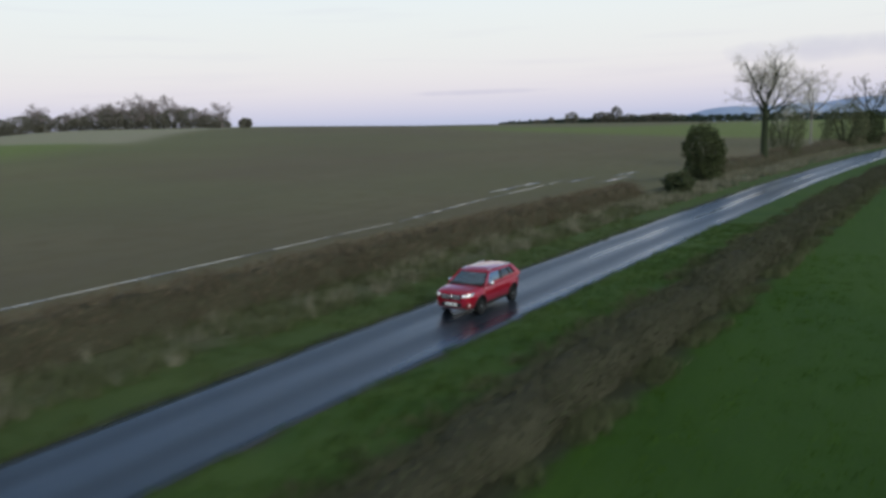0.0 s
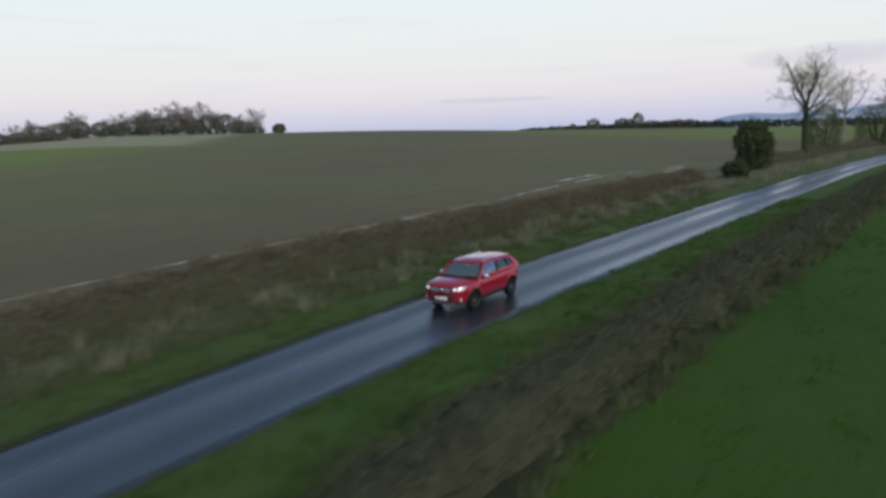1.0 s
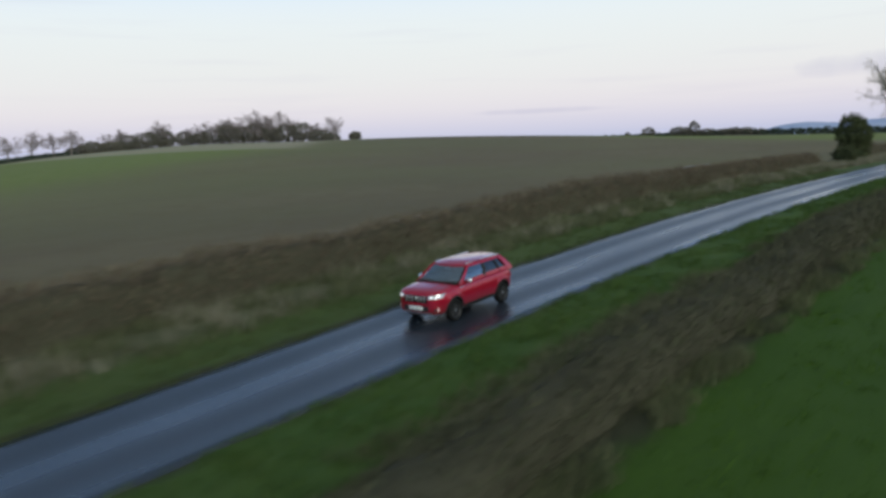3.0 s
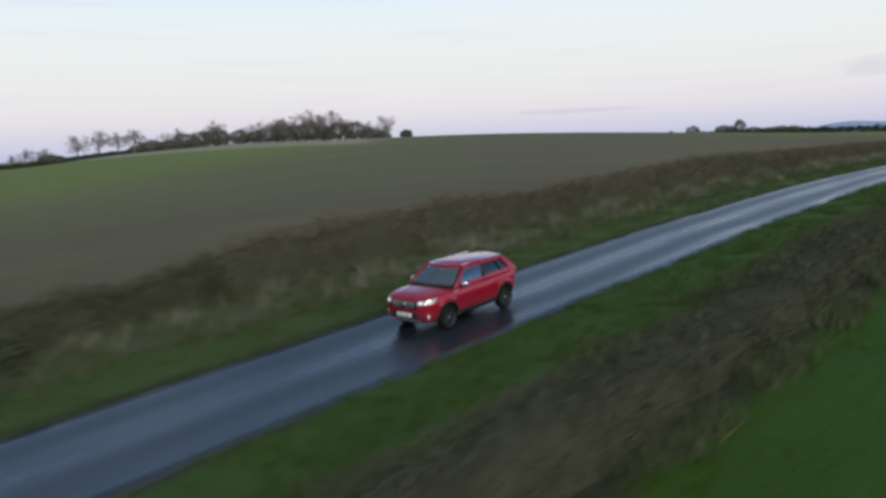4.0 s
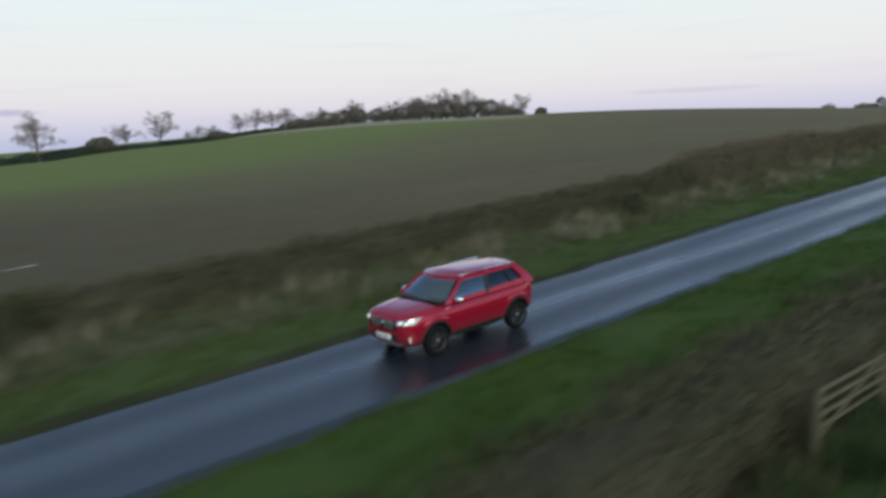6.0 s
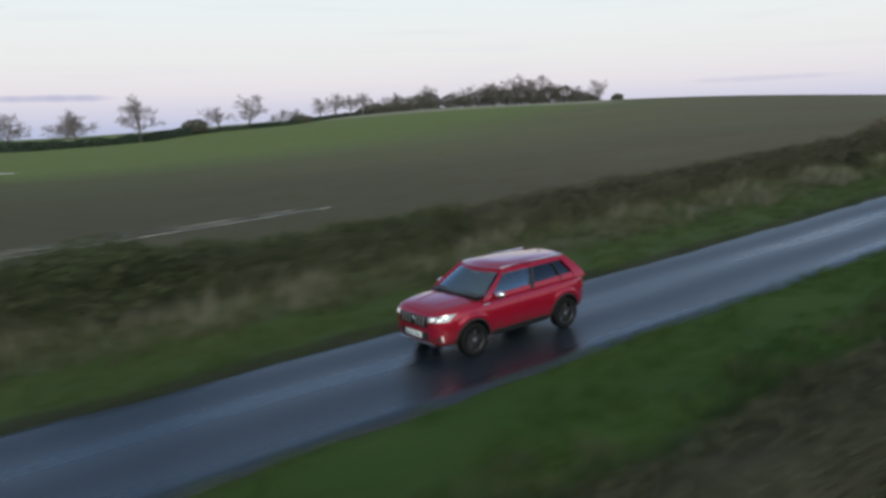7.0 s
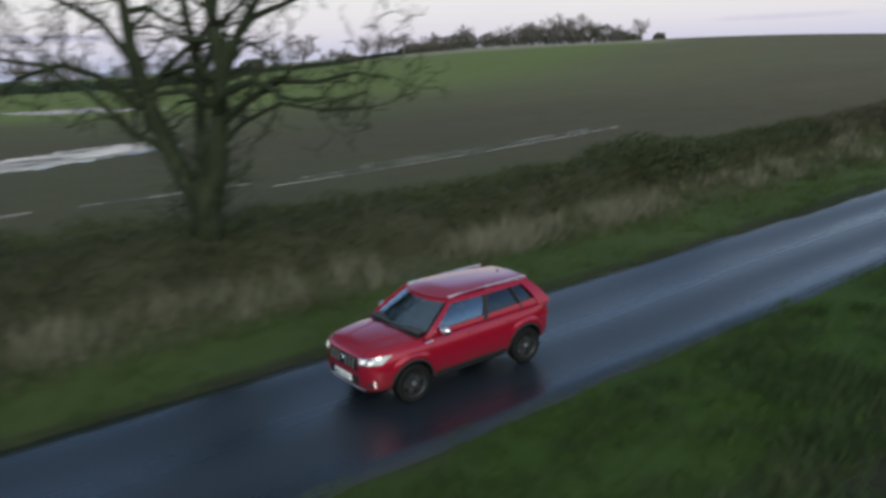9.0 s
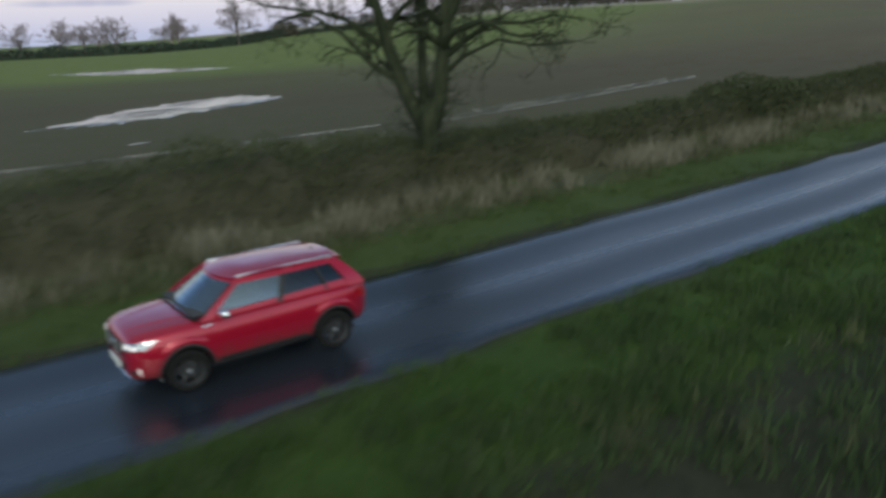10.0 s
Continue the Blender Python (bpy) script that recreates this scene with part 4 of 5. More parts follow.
# ---------------------------------------------------------------- trees
class Wood:
    """Collects tapered limbs as tubes."""

    def __init__(self):
        self.v, self.f = [], []

    def tube(self, pts, radii, sides):
        base = len(self.v)
        for i, (p, r) in enumerate(zip(pts, radii)):
            way = (pts[min(i + 1, len(pts) - 1)] - pts[max(i - 1, 0)]).normalized()
            a = way.cross(Vector((0.31, 0.77, 0.55))).normalized()
            b = way.cross(a)
            for k in range(sides):
                t = 2 * math.pi * k / sides
                self.v.append(tuple(p + (a * math.cos(t) + b * math.sin(t)) * r))
        for i in range(len(pts) - 1):
            for k in range(sides):
                k2 = (k + 1) % sides
                self.f.append((base + i * sides + k, base + i * sides + k2, base + (i + 1) * sides + k2, base + (i + 1) * sides + k))
        self.f.append(tuple(base + (len(pts) - 1) * sides + k for k in range(sides)))


def grow(rng, wood, twigs, p, way, length, radius, level, top, kids, wiggle, lift, min_r):
    """One limb and, along it, its branches; level counts down to the twigs."""
    n = max(3, int(4 + 2 * level))
    pts, radii = [p.copy()], [radius]
    d = way.normalized()
    for i in range(n):
        d = (d + Vector((rng.gauss(0, wiggle), rng.gauss(0, wiggle), rng.gauss(0, wiggle) + lift))).normalized()
        p = p + d * (length / n)
        pts.append(p.copy())
        radii.append(max(min_r, radius * (1 - 0.78 * ((i + 1) / n) ** 1.1)))
    (wood if level >= top - 1 else twigs).tube(pts, radii, 8 if level == top else 6 if level == top - 1 else 4 if level >= 2 else 3)
    if level <= 0:
        return
    for c in range(kids[level]):
        at = 0.22 + 0.78 * (c + rng.random()) / kids[level]
        i = min(n - 1, int(at * n))
        q = pts[i].lerp(pts[i + 1], at * n - i)
        w = (pts[i + 1] - pts[i]).normalized()
        out = w.cross(Vector((rng.gauss(0, 1), rng.gauss(0, 1), rng.gauss(0, 1)))).normalized()
        turn = rng.uniform(0.55, 1.15)
        grow(rng, wood, twigs, q, w * math.cos(turn) + out * math.sin(turn), length * rng.uniform(0.34, 0.62) * (1.15 - 0.35 * at),
             radii[i] * rng.uniform(0.42, 0.62), level - 1, top, kids, wiggle * 1.15, lift, min_r)


def bare_tree(name, label, at, limbs, trunk, seed, kids, min_r, mats, wiggle=0.16, lift=0.03, top=3, rise=0.0):
    """trunk: its points with radii. limbs: (height on the trunk 0..1 or a point, bearing, elevation, length, radius)."""
    rng = random.Random(seed)
    x, y = at
    thing = empty(name, (x, y, float(land(x, y)) - 0.05 + rise))
    wood, twigs = Wood(), Wood()
    tp = [Vector(p[:3]) for p in trunk]
    wood.tube(tp, [p[3] for p in trunk], 12)
    for h, bearing, elev, length, radius in limbs:
        if isinstance(h, tuple):
            p = Vector(h)
        else:
            f = h * (len(tp) - 1)
            i = min(len(tp) - 2, int(f))
            p = tp[i].lerp(tp[i + 1], f - i)
        b, e = radians(bearing), radians(elev)
        way = Vector((math.sin(b) * math.cos(e), math.cos(b) * math.cos(e), math.sin(e)))
        grow(rng, wood, twigs, p, way, length, radius, top, top, kids, wiggle, lift, min_r)
    mesh_ob("trunk", wood.v, wood.f, mats[0], thing, smooth=True)
    mesh_ob("crown", twigs.v, twigs.f, mats[1], thing, smooth=True)
    return tagged(thing, label, "tree")


# the hedgerow oak beside the road: one bole that parts low into steep stems and long level limbs
OAK_RIGHT = Vector((0.82, -0.57, 0))
OAK_AWAY = Vector((0.57, 0.82, 0))


def oak_point(r, a, z):
    return OAK_RIGHT * r + OAK_AWAY * a + Vector((0, 0, z))


# steep stems from the low fork: points (to one side, away, up) with radii
OAK_STEMS = [[(-0.10, 0, 2.0, 0.38), (-0.62, 0.1, 3.0, 0.30), (-1.10, 0.1, 4.4, 0.25), (-1.5, 0.2, 6.0, 0.20), (-1.6, 0.1, 8.2, 0.15), (-1.9, 0, 10.5, 0.09), (-2.2, 0.2, 12.6, 0.03)],
             [(0.12, 0, 2.0, 0.38), (0.40, -0.1, 3.0, 0.33), (0.58, -0.1, 4.4, 0.27), (0.70, 0, 5.6, 0.23), (0.45, 0.2, 7.6, 0.17), (0.60, 0.3, 10.2, 0.10), (0.5, 0.2, 12.8, 0.03)],
             [(0.0, 0.1, 2.0, 0.28), (-0.12, 0.5, 3.5, 0.20), (-0.10, 0.9, 5.2, 0.17), (-0.45, 1.1, 7.6, 0.13), (-0.3, 1.3, 10.4, 0.06), (-0.4, 1.4, 12.0, 0.03)],
             [(0.66, -0.05, 5.0, 0.20), (1.3, -0.4, 6.2, 0.15), (2.3, -0.7, 7.6, 0.11), (3.1, -0.8, 9.4, 0.07), (3.8, -1.0, 11.2, 0.03)]]
# long level limbs, as points with radii
OAK_LEVEL = [[(0.62, -0.1, 4.1, 0.15), (1.3, -0.2, 4.6, 0.11), (2.1, -0.2, 5.05, 0.09), (3.0, -0.3, 5.0, 0.065), (4.0, -0.2, 5.2, 0.04), (4.8, -0.3, 5.0, 0.02)],
             [(0.55, -0.1, 3.6, 0.10), (1.2, -0.4, 4.1, 0.07), (2.2, -0.7, 4.55, 0.055), (3.2, -0.8, 4.35, 0.05), (4.4, -0.9, 4.4, 0.02)],
             [(-0.80, 0.1, 3.4, 0.15), (-1.6, 0.0, 3.9, 0.11), (-2.5, -0.1, 4.9, 0.09), (-3.6, -0.1, 5.6, 0.065), (-4.8, 0.0, 5.8, 0.045), (-6.2, 0.1, 6.4, 0.02)],
             [(-1.35, 0.1, 4.5, 0.14), (-2.4, 0.3, 5.3, 0.10), (-3.4, 0.5, 5.6, 0.08), (-4.6, 0.6, 5.3, 0.05), (-5.2, 0.6, 4.7, 0.02)],
             [(-1.48, 0.2, 5.6, 0.13), (-2.3, 0.6, 6.6, 0.10), (-3.6, 0.9, 7.3, 0.075), (-5.0, 1.2, 7.6, 0.05), (-6.4, 1.4, 8.3, 0.02)],
             [(0.70, 0.0, 5.6, 0.13), (1.5, 0.4, 6.6, 0.10), (2.5, 0.7, 7.0, 0.07), (3.6, 1.0, 7.8, 0.04), (4.4, 1.2, 8.6, 0.02)],
             [(-1.55, 0.1, 7.0, 0.11), (-2.6, -0.6, 8.2, 0.08), (-3.8, -1.0, 8.8, 0.05), (-5.0, -1.4, 9.8, 0.02)],
             [(-0.1, 0.9, 5.0, 0.12), (0.1, 2.2, 6.4, 0.09), (0.5, 3.6, 7.2, 0.06), (0.6, 4.8, 8.2, 0.02)]]


def oak():
    rng = random.Random(4)
    thing = empty("oak_tree", (-48.05, 8.5, float(land(-48.05, 8.5)) - 0.05))
    wood, twigs = Wood(), Wood()
    wood.tube([Vector(p) for p in ((0, 0, -0.2), (0.02, 0, 0.35), (-0.02, 0.02, 1.2), (0.02, 0, 1.8), (0.03, 0, 2.3), (0, 0, 2.8))], [0.52, 0.36, 0.32, 0.34, 0.42, 0.22], 12)
    kids = [0, 3, 5, 6]
    for stem in OAK_STEMS:
        pts = [oak_point(*p[:3]) for p in stem]
        wood.tube(pts, [p[3] * 0.80 for p in stem], 9)
        for i in range(2, len(pts)):
            for c in range(3 if i > 2 else 1):
                u = rng.random()
                q = pts[i - 1].lerp(pts[i], u)
                r = stem[i - 1][3] * (1 - u) + stem[i][3] * u
                b, e = rng.uniform(0, 6.28), radians(rng.uniform(18, 55))
                way = Vector((math.sin(b) * math.cos(e), math.cos(b) * math.cos(e), math.sin(e)))
                grow(rng, wood, twigs, q, way, rng.uniform(2.4, 4.2) * (1.1 - 0.09 * i), r * rng.uniform(0.35, 0.5), 2, 3, kids, 0.30, 0.02, 0.011)
    for limb in OAK_LEVEL:
        pts = [oak_point(*p[:3]) for p in limb]
        wood.tube(pts, [p[3] * 0.85 for p in limb], 7)
        for i in range(1, len(pts)):
            out = (pts[i] - pts[i - 1]).normalized()
            for c in range(3 if i > 1 else 1):
                u = rng.random()
                q = pts[i - 1].lerp(pts[i], u)
                r = limb[i - 1][3] * (1 - u) + limb[i][3] * u
                way = (out * 0.5 + Vector((rng.gauss(0, 0.6), rng.gauss(0, 0.6), rng.uniform(-0.25, 0.9)))).normalized()
                grow(rng, wood, twigs, q, way, rng.uniform(1.1, 2.3), r * rng.uniform(0.4, 0.6), 2, 3, kids, 0.30, 0.01, 0.010)
    # fine shoots that break from the bole and the lower stems
    for i in range(170):
        stem = rng.choice(OAK_STEMS[:3])
        j = rng.randrange(0, 3)
        a, b = oak_point(*stem[j][:3]), oak_point(*stem[j + 1][:3])
        q = a.lerp(b, rng.random()) if i % 3 else Vector((0, 0, rng.uniform(0.9, 2.4)))
        c, e = rng.uniform(0, 6.28), radians(rng.uniform(0, 50))
        way = Vector((math.sin(c) * math.cos(e), math.cos(c) * math.cos(e), math.sin(e)))
        grow(rng, wood, twigs, q + way * 0.25, way, rng.uniform(0.6, 1.5), 0.014, 1, 3, kids, 0.2, 0.05, 0.007)
    mesh_ob("trunk", wood.v, wood.f, M_OAK, thing, smooth=True)
    mesh_ob("crown", twigs.v, twigs.f, M_OAK, thing, smooth=True)
    return tagged(thing, "large bare oak with steep forked stems in the hedge", "tree")


oak()

# the tall roadside tree and the one behind it
TALL_LIMBS = [(1.0, 20, 74, 7.6, 0.22), (1.0, 200, 64, 7.4, 0.20), (0.95, 110, 52, 6.8, 0.17), (0.9, 290, 54, 6.6, 0.17), (0.8, 165, 40, 6.6, 0.15),
              (0.85, 340, 44, 6.4, 0.14), (0.7, 215, 34, 5.6, 0.12), (0.72, 60, 34, 5.2, 0.11), (1.0, 320, 80, 7.4, 0.16), (0.9, 185, 50, 7.0, 0.14)]
M_PALE = material("pale_fine_twigs", (0.50, 0.46, 0.40), 0.9, spec=0.2)
tall = bare_tree("roadside_tree", "tall bare tree with a narrow pale crown by the road", (154, 7.0), TALL_LIMBS,
                 [(0, 0, -0.2, 0.62), (0.03, 0, 1.5, 0.50), (0, 0.05, 4.2, 0.44), (0.1, 0, 7.2, 0.38), (0.05, 0.05, 8.4, 0.30)], 9, [0, 6, 7, 8], 0.013, (M_OAK, M_PALE))
tall.scale = (1.06, 1.06, 0.95)
slender = bare_tree("roadside_tree", "slender pale bare tree behind a taller one", (210, 9.6), TALL_LIMBS[2:8],
                    [(0, 0, -0.2, 0.24), (0, 0, 3, 0.20), (0.2, 0, 6.0, 0.16), (0.1, 0, 7.5, 0.12)], 12, [0, 5, 6, 7], 0.014, (M_TWIG, M_PALE))
slender.scale = (1.1, 1.1, 1.05)
small = bare_tree("roadside_tree", "bare tree further along the road", (231, 1.0), TALL_LIMBS[:6],
                  [(0, 0, -0.2, 0.45), (0, 0, 2.5, 0.36), (0.1, 0, 5.5, 0.28), (0, 0, 6.4, 0.22)], 10, [0, 4, 5, 6], 0.028, (M_OAK, M_TWIG))


def leafy_bush(name, label, at, wide, high, n, mat, seed, leaf=0.10, stem=True, cat="bush", group=""):
    """A dense bush: short stems and a crown of many single leaf clumps with an uneven outline."""
    rng = np.random.default_rng(seed)
    x, y = at
    thing = empty(name, (x, y, float(land(x, y)) - 0.03))
    wood = Wood()
    r2 = random.Random(seed)
    for i in range(6):
        a = i * 1.05 + r2.random()
        pts = [Vector((0.1 * math.cos(a), 0.1 * math.sin(a), -0.1)), Vector((wide * 0.16 * math.cos(a), wide * 0.16 * math.sin(a), high * 0.4)),
               Vector((wide * 0.28 * math.cos(a), wide * 0.28 * math.sin(a), high * 0.8))]
        wood.tube(pts, [0.05 * wide * 0.5, 0.035 * wide * 0.5, 0.012 * wide * 0.5], 5)
    mesh_ob("stem", wood.v, wood.f, M_OAK, thing)
    u = rng.normal(0, 1, (n, 3))
    u /= np.linalg.norm(u, axis=1)[:, None]
    lump = np.array([noise.noise(Vector(tuple(q * 1.9)) + Vector((seed, 0, 0))) for q in u]) * 0.34 + np.array([noise.noise(Vector(tuple(q * 4.5)) + Vector((0, seed, 0))) for q in u]) * 0.18
    r = (1 + lump) * rng.uniform(0.55, 1.0, n) ** 0.5
    p = u * r[:, None] * np.array([wide / 2, wide / 2, high / 2]) + np.array([0, 0, high * 0.52])
    low = p[:, 2] < high * 0.42
    p[low, :2] *= 1.0 + 0.35 * (1 - p[low, 2:3] / (high * 0.42))
    p[:, 2] = np.maximum(p[:, 2], 0.05)
    a, b = rng.normal(0, 1, (n, 3)), rng.normal(0, 1, (n, 3))
    a /= np.linalg.norm(a, axis=1)[:, None]
    b = np.cross(a, b)
    b /= np.linalg.norm(b, axis=1)[:, None] + 1e-9
    s = (leaf * rng.uniform(0.6, 1.5, n))[:, None]
    vv = np.stack([p - a * s, p + b * s * 0.55, p + a * s, p - b * s * 0.55], 1).reshape(-1, 3)
    mesh_ob("crown", vv.tolist(), np.arange(4 * n).reshape(-1, 4).tolist(), mat, thing)
    return tagged(thing, label, cat, group)


M_OLIVELEAF = mat_islands("olive_leaves", [(0.098, 0.106, 0.056), (0.112, 0.120, 0.064), (0.126, 0.130, 0.074)])
M_IVY = mat_islands("ivy_leaves", [(0.052, 0.064, 0.026), (0.060, 0.074, 0.030), (0.070, 0.080, 0.034)])
leafy_bush("roadside_bush", "dense dark green ivy-clad bush on the verge", (125, 7.4), 4.3, 6.0, 16000, M_IVY, 31, 0.09)
leafy_bush("roadside_bush", "small dark bush beside a larger one", (109, 5.3), 2.6, 2.0, 2200, M_BRAMBLE, 32, 0.12)
leafy_bush("roadside_bush", "thin olive-green bush behind a tall bare tree", (170, 7.0), 5.6, 8.4, 9000, M_OLIVELEAF, 33, 0.09)
leafy_bush("roadside_bush", "broad thin olive-green bush in the hedge", (212, 3.6), 9.0, 8.4, 9000, M_OLIVELEAF, 34, 0.12)
leafy_bush("roadside_bush", "dark green bush below a bare tree", (229, 1.3), 6.0, 7.4, 9000, M_EVERGREEN, 35, 0.13)
leafy_bush("verge_bush", "small dark clump in the dry grass", (3.3, 6.4), 1.0, 1.05, 900, M_MEADOWHEDGE, 36, 0.06)
leafy_bush("hedge_bush", "dark green bush swelling out of the hedge", (-30.6, 8.9), 5.0, 1.85, 9000, M_BRAMBLE, 37, 0.05)

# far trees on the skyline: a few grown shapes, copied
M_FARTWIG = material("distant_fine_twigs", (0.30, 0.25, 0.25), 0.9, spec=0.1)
FAR_LIMBS = [(1.0, 10, 78, 5.0, 0.16), (1.0, 130, 62, 4.6, 0.14), (1.0, 250, 60, 4.6, 0.14), (0.85, 70, 42, 4.0, 0.11), (0.85, 190, 40, 4.0, 0.11), (0.8, 310, 42, 4.0, 0.11), (0.95, 340, 60, 4.4, 0.12)]
shapes = []
for i in range(4):
    rr = random.Random(50 + i)
    limbs = [(h, b + rr.uniform(-30, 30), e + rr.uniform(-10, 10), l * rr.uniform(0.8, 1.2), r) for h, b, e, l, r in FAR_LIMBS]
    shapes.append(dict(limbs=limbs, trunk=[(0, 0, -0.3, 0.30), (0.1, 0, 1.5, 0.24), (0, 0.1, 3.4, 0.22)], seed=60 + i, kids=[0, 5, 6, 7]))
# x, y, height over 8.5 m, shape
SKYLINE = [(301.9, 291.9, 1.15, 0), (318, 322, 1.1, 1), (313, 338, 1.25, 2), (307, 352, 1.45, 3), (304, 358, 1.2, 0), (302, 371, 1.35, 1), (299, 381, 1.35, 2),
           (301, 392, 1.1, 3), (298, 408, 1.15, 0), (297, 420, 1.1, 1), (292, 440, 1.5, 2), (309, 347, 1.6, 0), (305, 364, 1.7, 2), (300, 387, 1.5, 1), (262, 437, 1.2, 3), (250, 434, 1.0, 0), (211, 398, 1.4, 1), (197, 388, 1.1, 2),
           (182, 379, 1.25, 3), (165, 365, 1.1, 0), (145, 352, 0.8, 1), (134, 346, 0.75, 2), (126, 339, 0.55, 3), (103.5, 315, 1.35, 0), (88.4, 312, 0.85, 1),
           (51, 295, 1.25, 2), (29, 300, 1.0, 3), (26, 299, 1.0, 1), (9, 314, 1.0, 0), (4, 318, 1.0, 2), (-1, 322, 0.95, 1), (-12.4, 304, 0.95, 3), (-24, 316, 0.9, 0)]
SKYLINE = [(x, y, k * (1.12 if x > 215 and y > 300 else 1.10 if x > 95 else 1.42), i) for x, y, k, i in SKYLINE]
grown = []
for i, s in enumerate(shapes):
    x, y, k, _ = [q for q in SKYLINE if q[3] == i][0]
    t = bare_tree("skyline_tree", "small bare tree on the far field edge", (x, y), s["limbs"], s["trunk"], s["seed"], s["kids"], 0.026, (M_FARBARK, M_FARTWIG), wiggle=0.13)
    t.scale = (1.22 * k, 1.22 * k, k)
    tagged(t, group="bare trees on the skyline")
    grown.append(t)
used = set()
for x, y, k, i in SKYLINE:
    if i not in used:
        used.add(i)
        continue
    grown[i].scale = (1.22 * k, 1.22 * k, k)
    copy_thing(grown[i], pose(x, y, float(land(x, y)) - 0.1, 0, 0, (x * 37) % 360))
for i in range(4):
    x, y, k, _ = [q for q in SKYLINE if q[3] == i][0]
    grown[i].scale = (1.22 * k, 1.22 * k, k)

# dark evergreen clumps of the copse
COPSE = [(316.5, 291, 5.5, 5.2), (320, 314, 7, 3.5), (318, 322, 9, 6.5), (314, 331, 10, 8), (311, 341, 11, 9), (308, 351, 11, 9.5), (305, 360, 11, 9.5), (302, 370, 11, 9.5), (299, 380, 10, 9),
         (300, 396, 11, 8), (298, 409, 10, 7.5), (297, 424, 9, 7), (292, 440, 10, 9.5), (279, 438, 11, 7.5), (265, 435, 12, 8.5), (252, 431, 11, 7), (234, 419, 11, 5.5), (219, 406, 9, 4),
         (294, 447, 14, 9), (77, 308, 7, 5.2), (270, 446, 14, 6), (148, 353, 8, 3.2)]
for i, (x, y, w, h) in enumerate(COPSE):
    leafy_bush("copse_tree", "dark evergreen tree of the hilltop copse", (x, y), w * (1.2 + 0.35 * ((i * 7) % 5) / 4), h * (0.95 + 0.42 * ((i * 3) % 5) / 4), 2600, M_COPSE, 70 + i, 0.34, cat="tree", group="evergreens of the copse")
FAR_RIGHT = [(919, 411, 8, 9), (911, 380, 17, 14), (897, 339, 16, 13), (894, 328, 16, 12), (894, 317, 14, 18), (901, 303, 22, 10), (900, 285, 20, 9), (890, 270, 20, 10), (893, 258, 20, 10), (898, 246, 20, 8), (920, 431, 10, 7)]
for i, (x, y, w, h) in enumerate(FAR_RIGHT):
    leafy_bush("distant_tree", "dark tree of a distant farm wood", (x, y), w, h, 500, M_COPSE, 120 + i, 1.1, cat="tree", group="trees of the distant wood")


def hedgerow(name, pts, high, n, mat, label, seed, leaf=0.35):
    """A far field boundary: leaf clumps strewn along a line of points."""
    rng = np.random.default_rng(seed)
    px = np.array([p[0] for p in pts], float)
    py = np.array([p[1] for p in pts], float)
    run = np.concatenate([[0], np.cumsum(np.hypot(np.diff(px), np.diff(py)))])
    s = rng.uniform(0, run[-1], n)
    x, y = np.interp(s, run, px) + rng.normal(0, 0.7, n), np.interp(s, run, py) + rng.normal(0, 0.7, n)
    tall_ = high * (1 + 0.45 * clump_noise(s, s * 0, 7.0, seed))
    z = land(x, y) + rng.uniform(0, 1, n) * tall_
    p = np.stack([x, y, z], 1)
    a, b = rng.normal(0, 1, (n, 3)), rng.normal(0, 1, (n, 3))
    a /= np.linalg.norm(a, axis=1)[:, None]
    b = np.cross(a, b)
    b /= np.linalg.norm(b, axis=1)[:, None] + 1e-9
    k = (leaf * rng.uniform(0.6, 1.4, n))[:, None]
    vv = np.stack([p - a * k, p + b * k * 0.6, p + a * k, p - b * k * 0.6], 1).reshape(-1, 3)
    return tagged(mesh_ob(name, vv.tolist(), np.arange(4 * n).reshape(-1, 4).tolist(), mat), label, "hedge", kind="stuff")


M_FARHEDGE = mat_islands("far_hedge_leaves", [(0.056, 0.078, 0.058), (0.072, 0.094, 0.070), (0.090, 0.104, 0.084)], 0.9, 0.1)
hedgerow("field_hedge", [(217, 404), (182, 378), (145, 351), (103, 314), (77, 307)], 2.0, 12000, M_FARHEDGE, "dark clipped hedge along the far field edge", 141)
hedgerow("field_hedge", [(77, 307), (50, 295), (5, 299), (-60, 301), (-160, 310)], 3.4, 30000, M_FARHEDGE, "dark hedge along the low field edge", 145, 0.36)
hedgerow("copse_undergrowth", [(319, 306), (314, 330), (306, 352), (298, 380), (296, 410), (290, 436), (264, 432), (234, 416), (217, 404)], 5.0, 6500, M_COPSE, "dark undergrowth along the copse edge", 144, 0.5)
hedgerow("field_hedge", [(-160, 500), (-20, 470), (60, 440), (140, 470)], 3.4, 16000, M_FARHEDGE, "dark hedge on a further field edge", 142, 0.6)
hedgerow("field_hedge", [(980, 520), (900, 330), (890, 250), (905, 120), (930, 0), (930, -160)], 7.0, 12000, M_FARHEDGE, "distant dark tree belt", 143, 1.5)

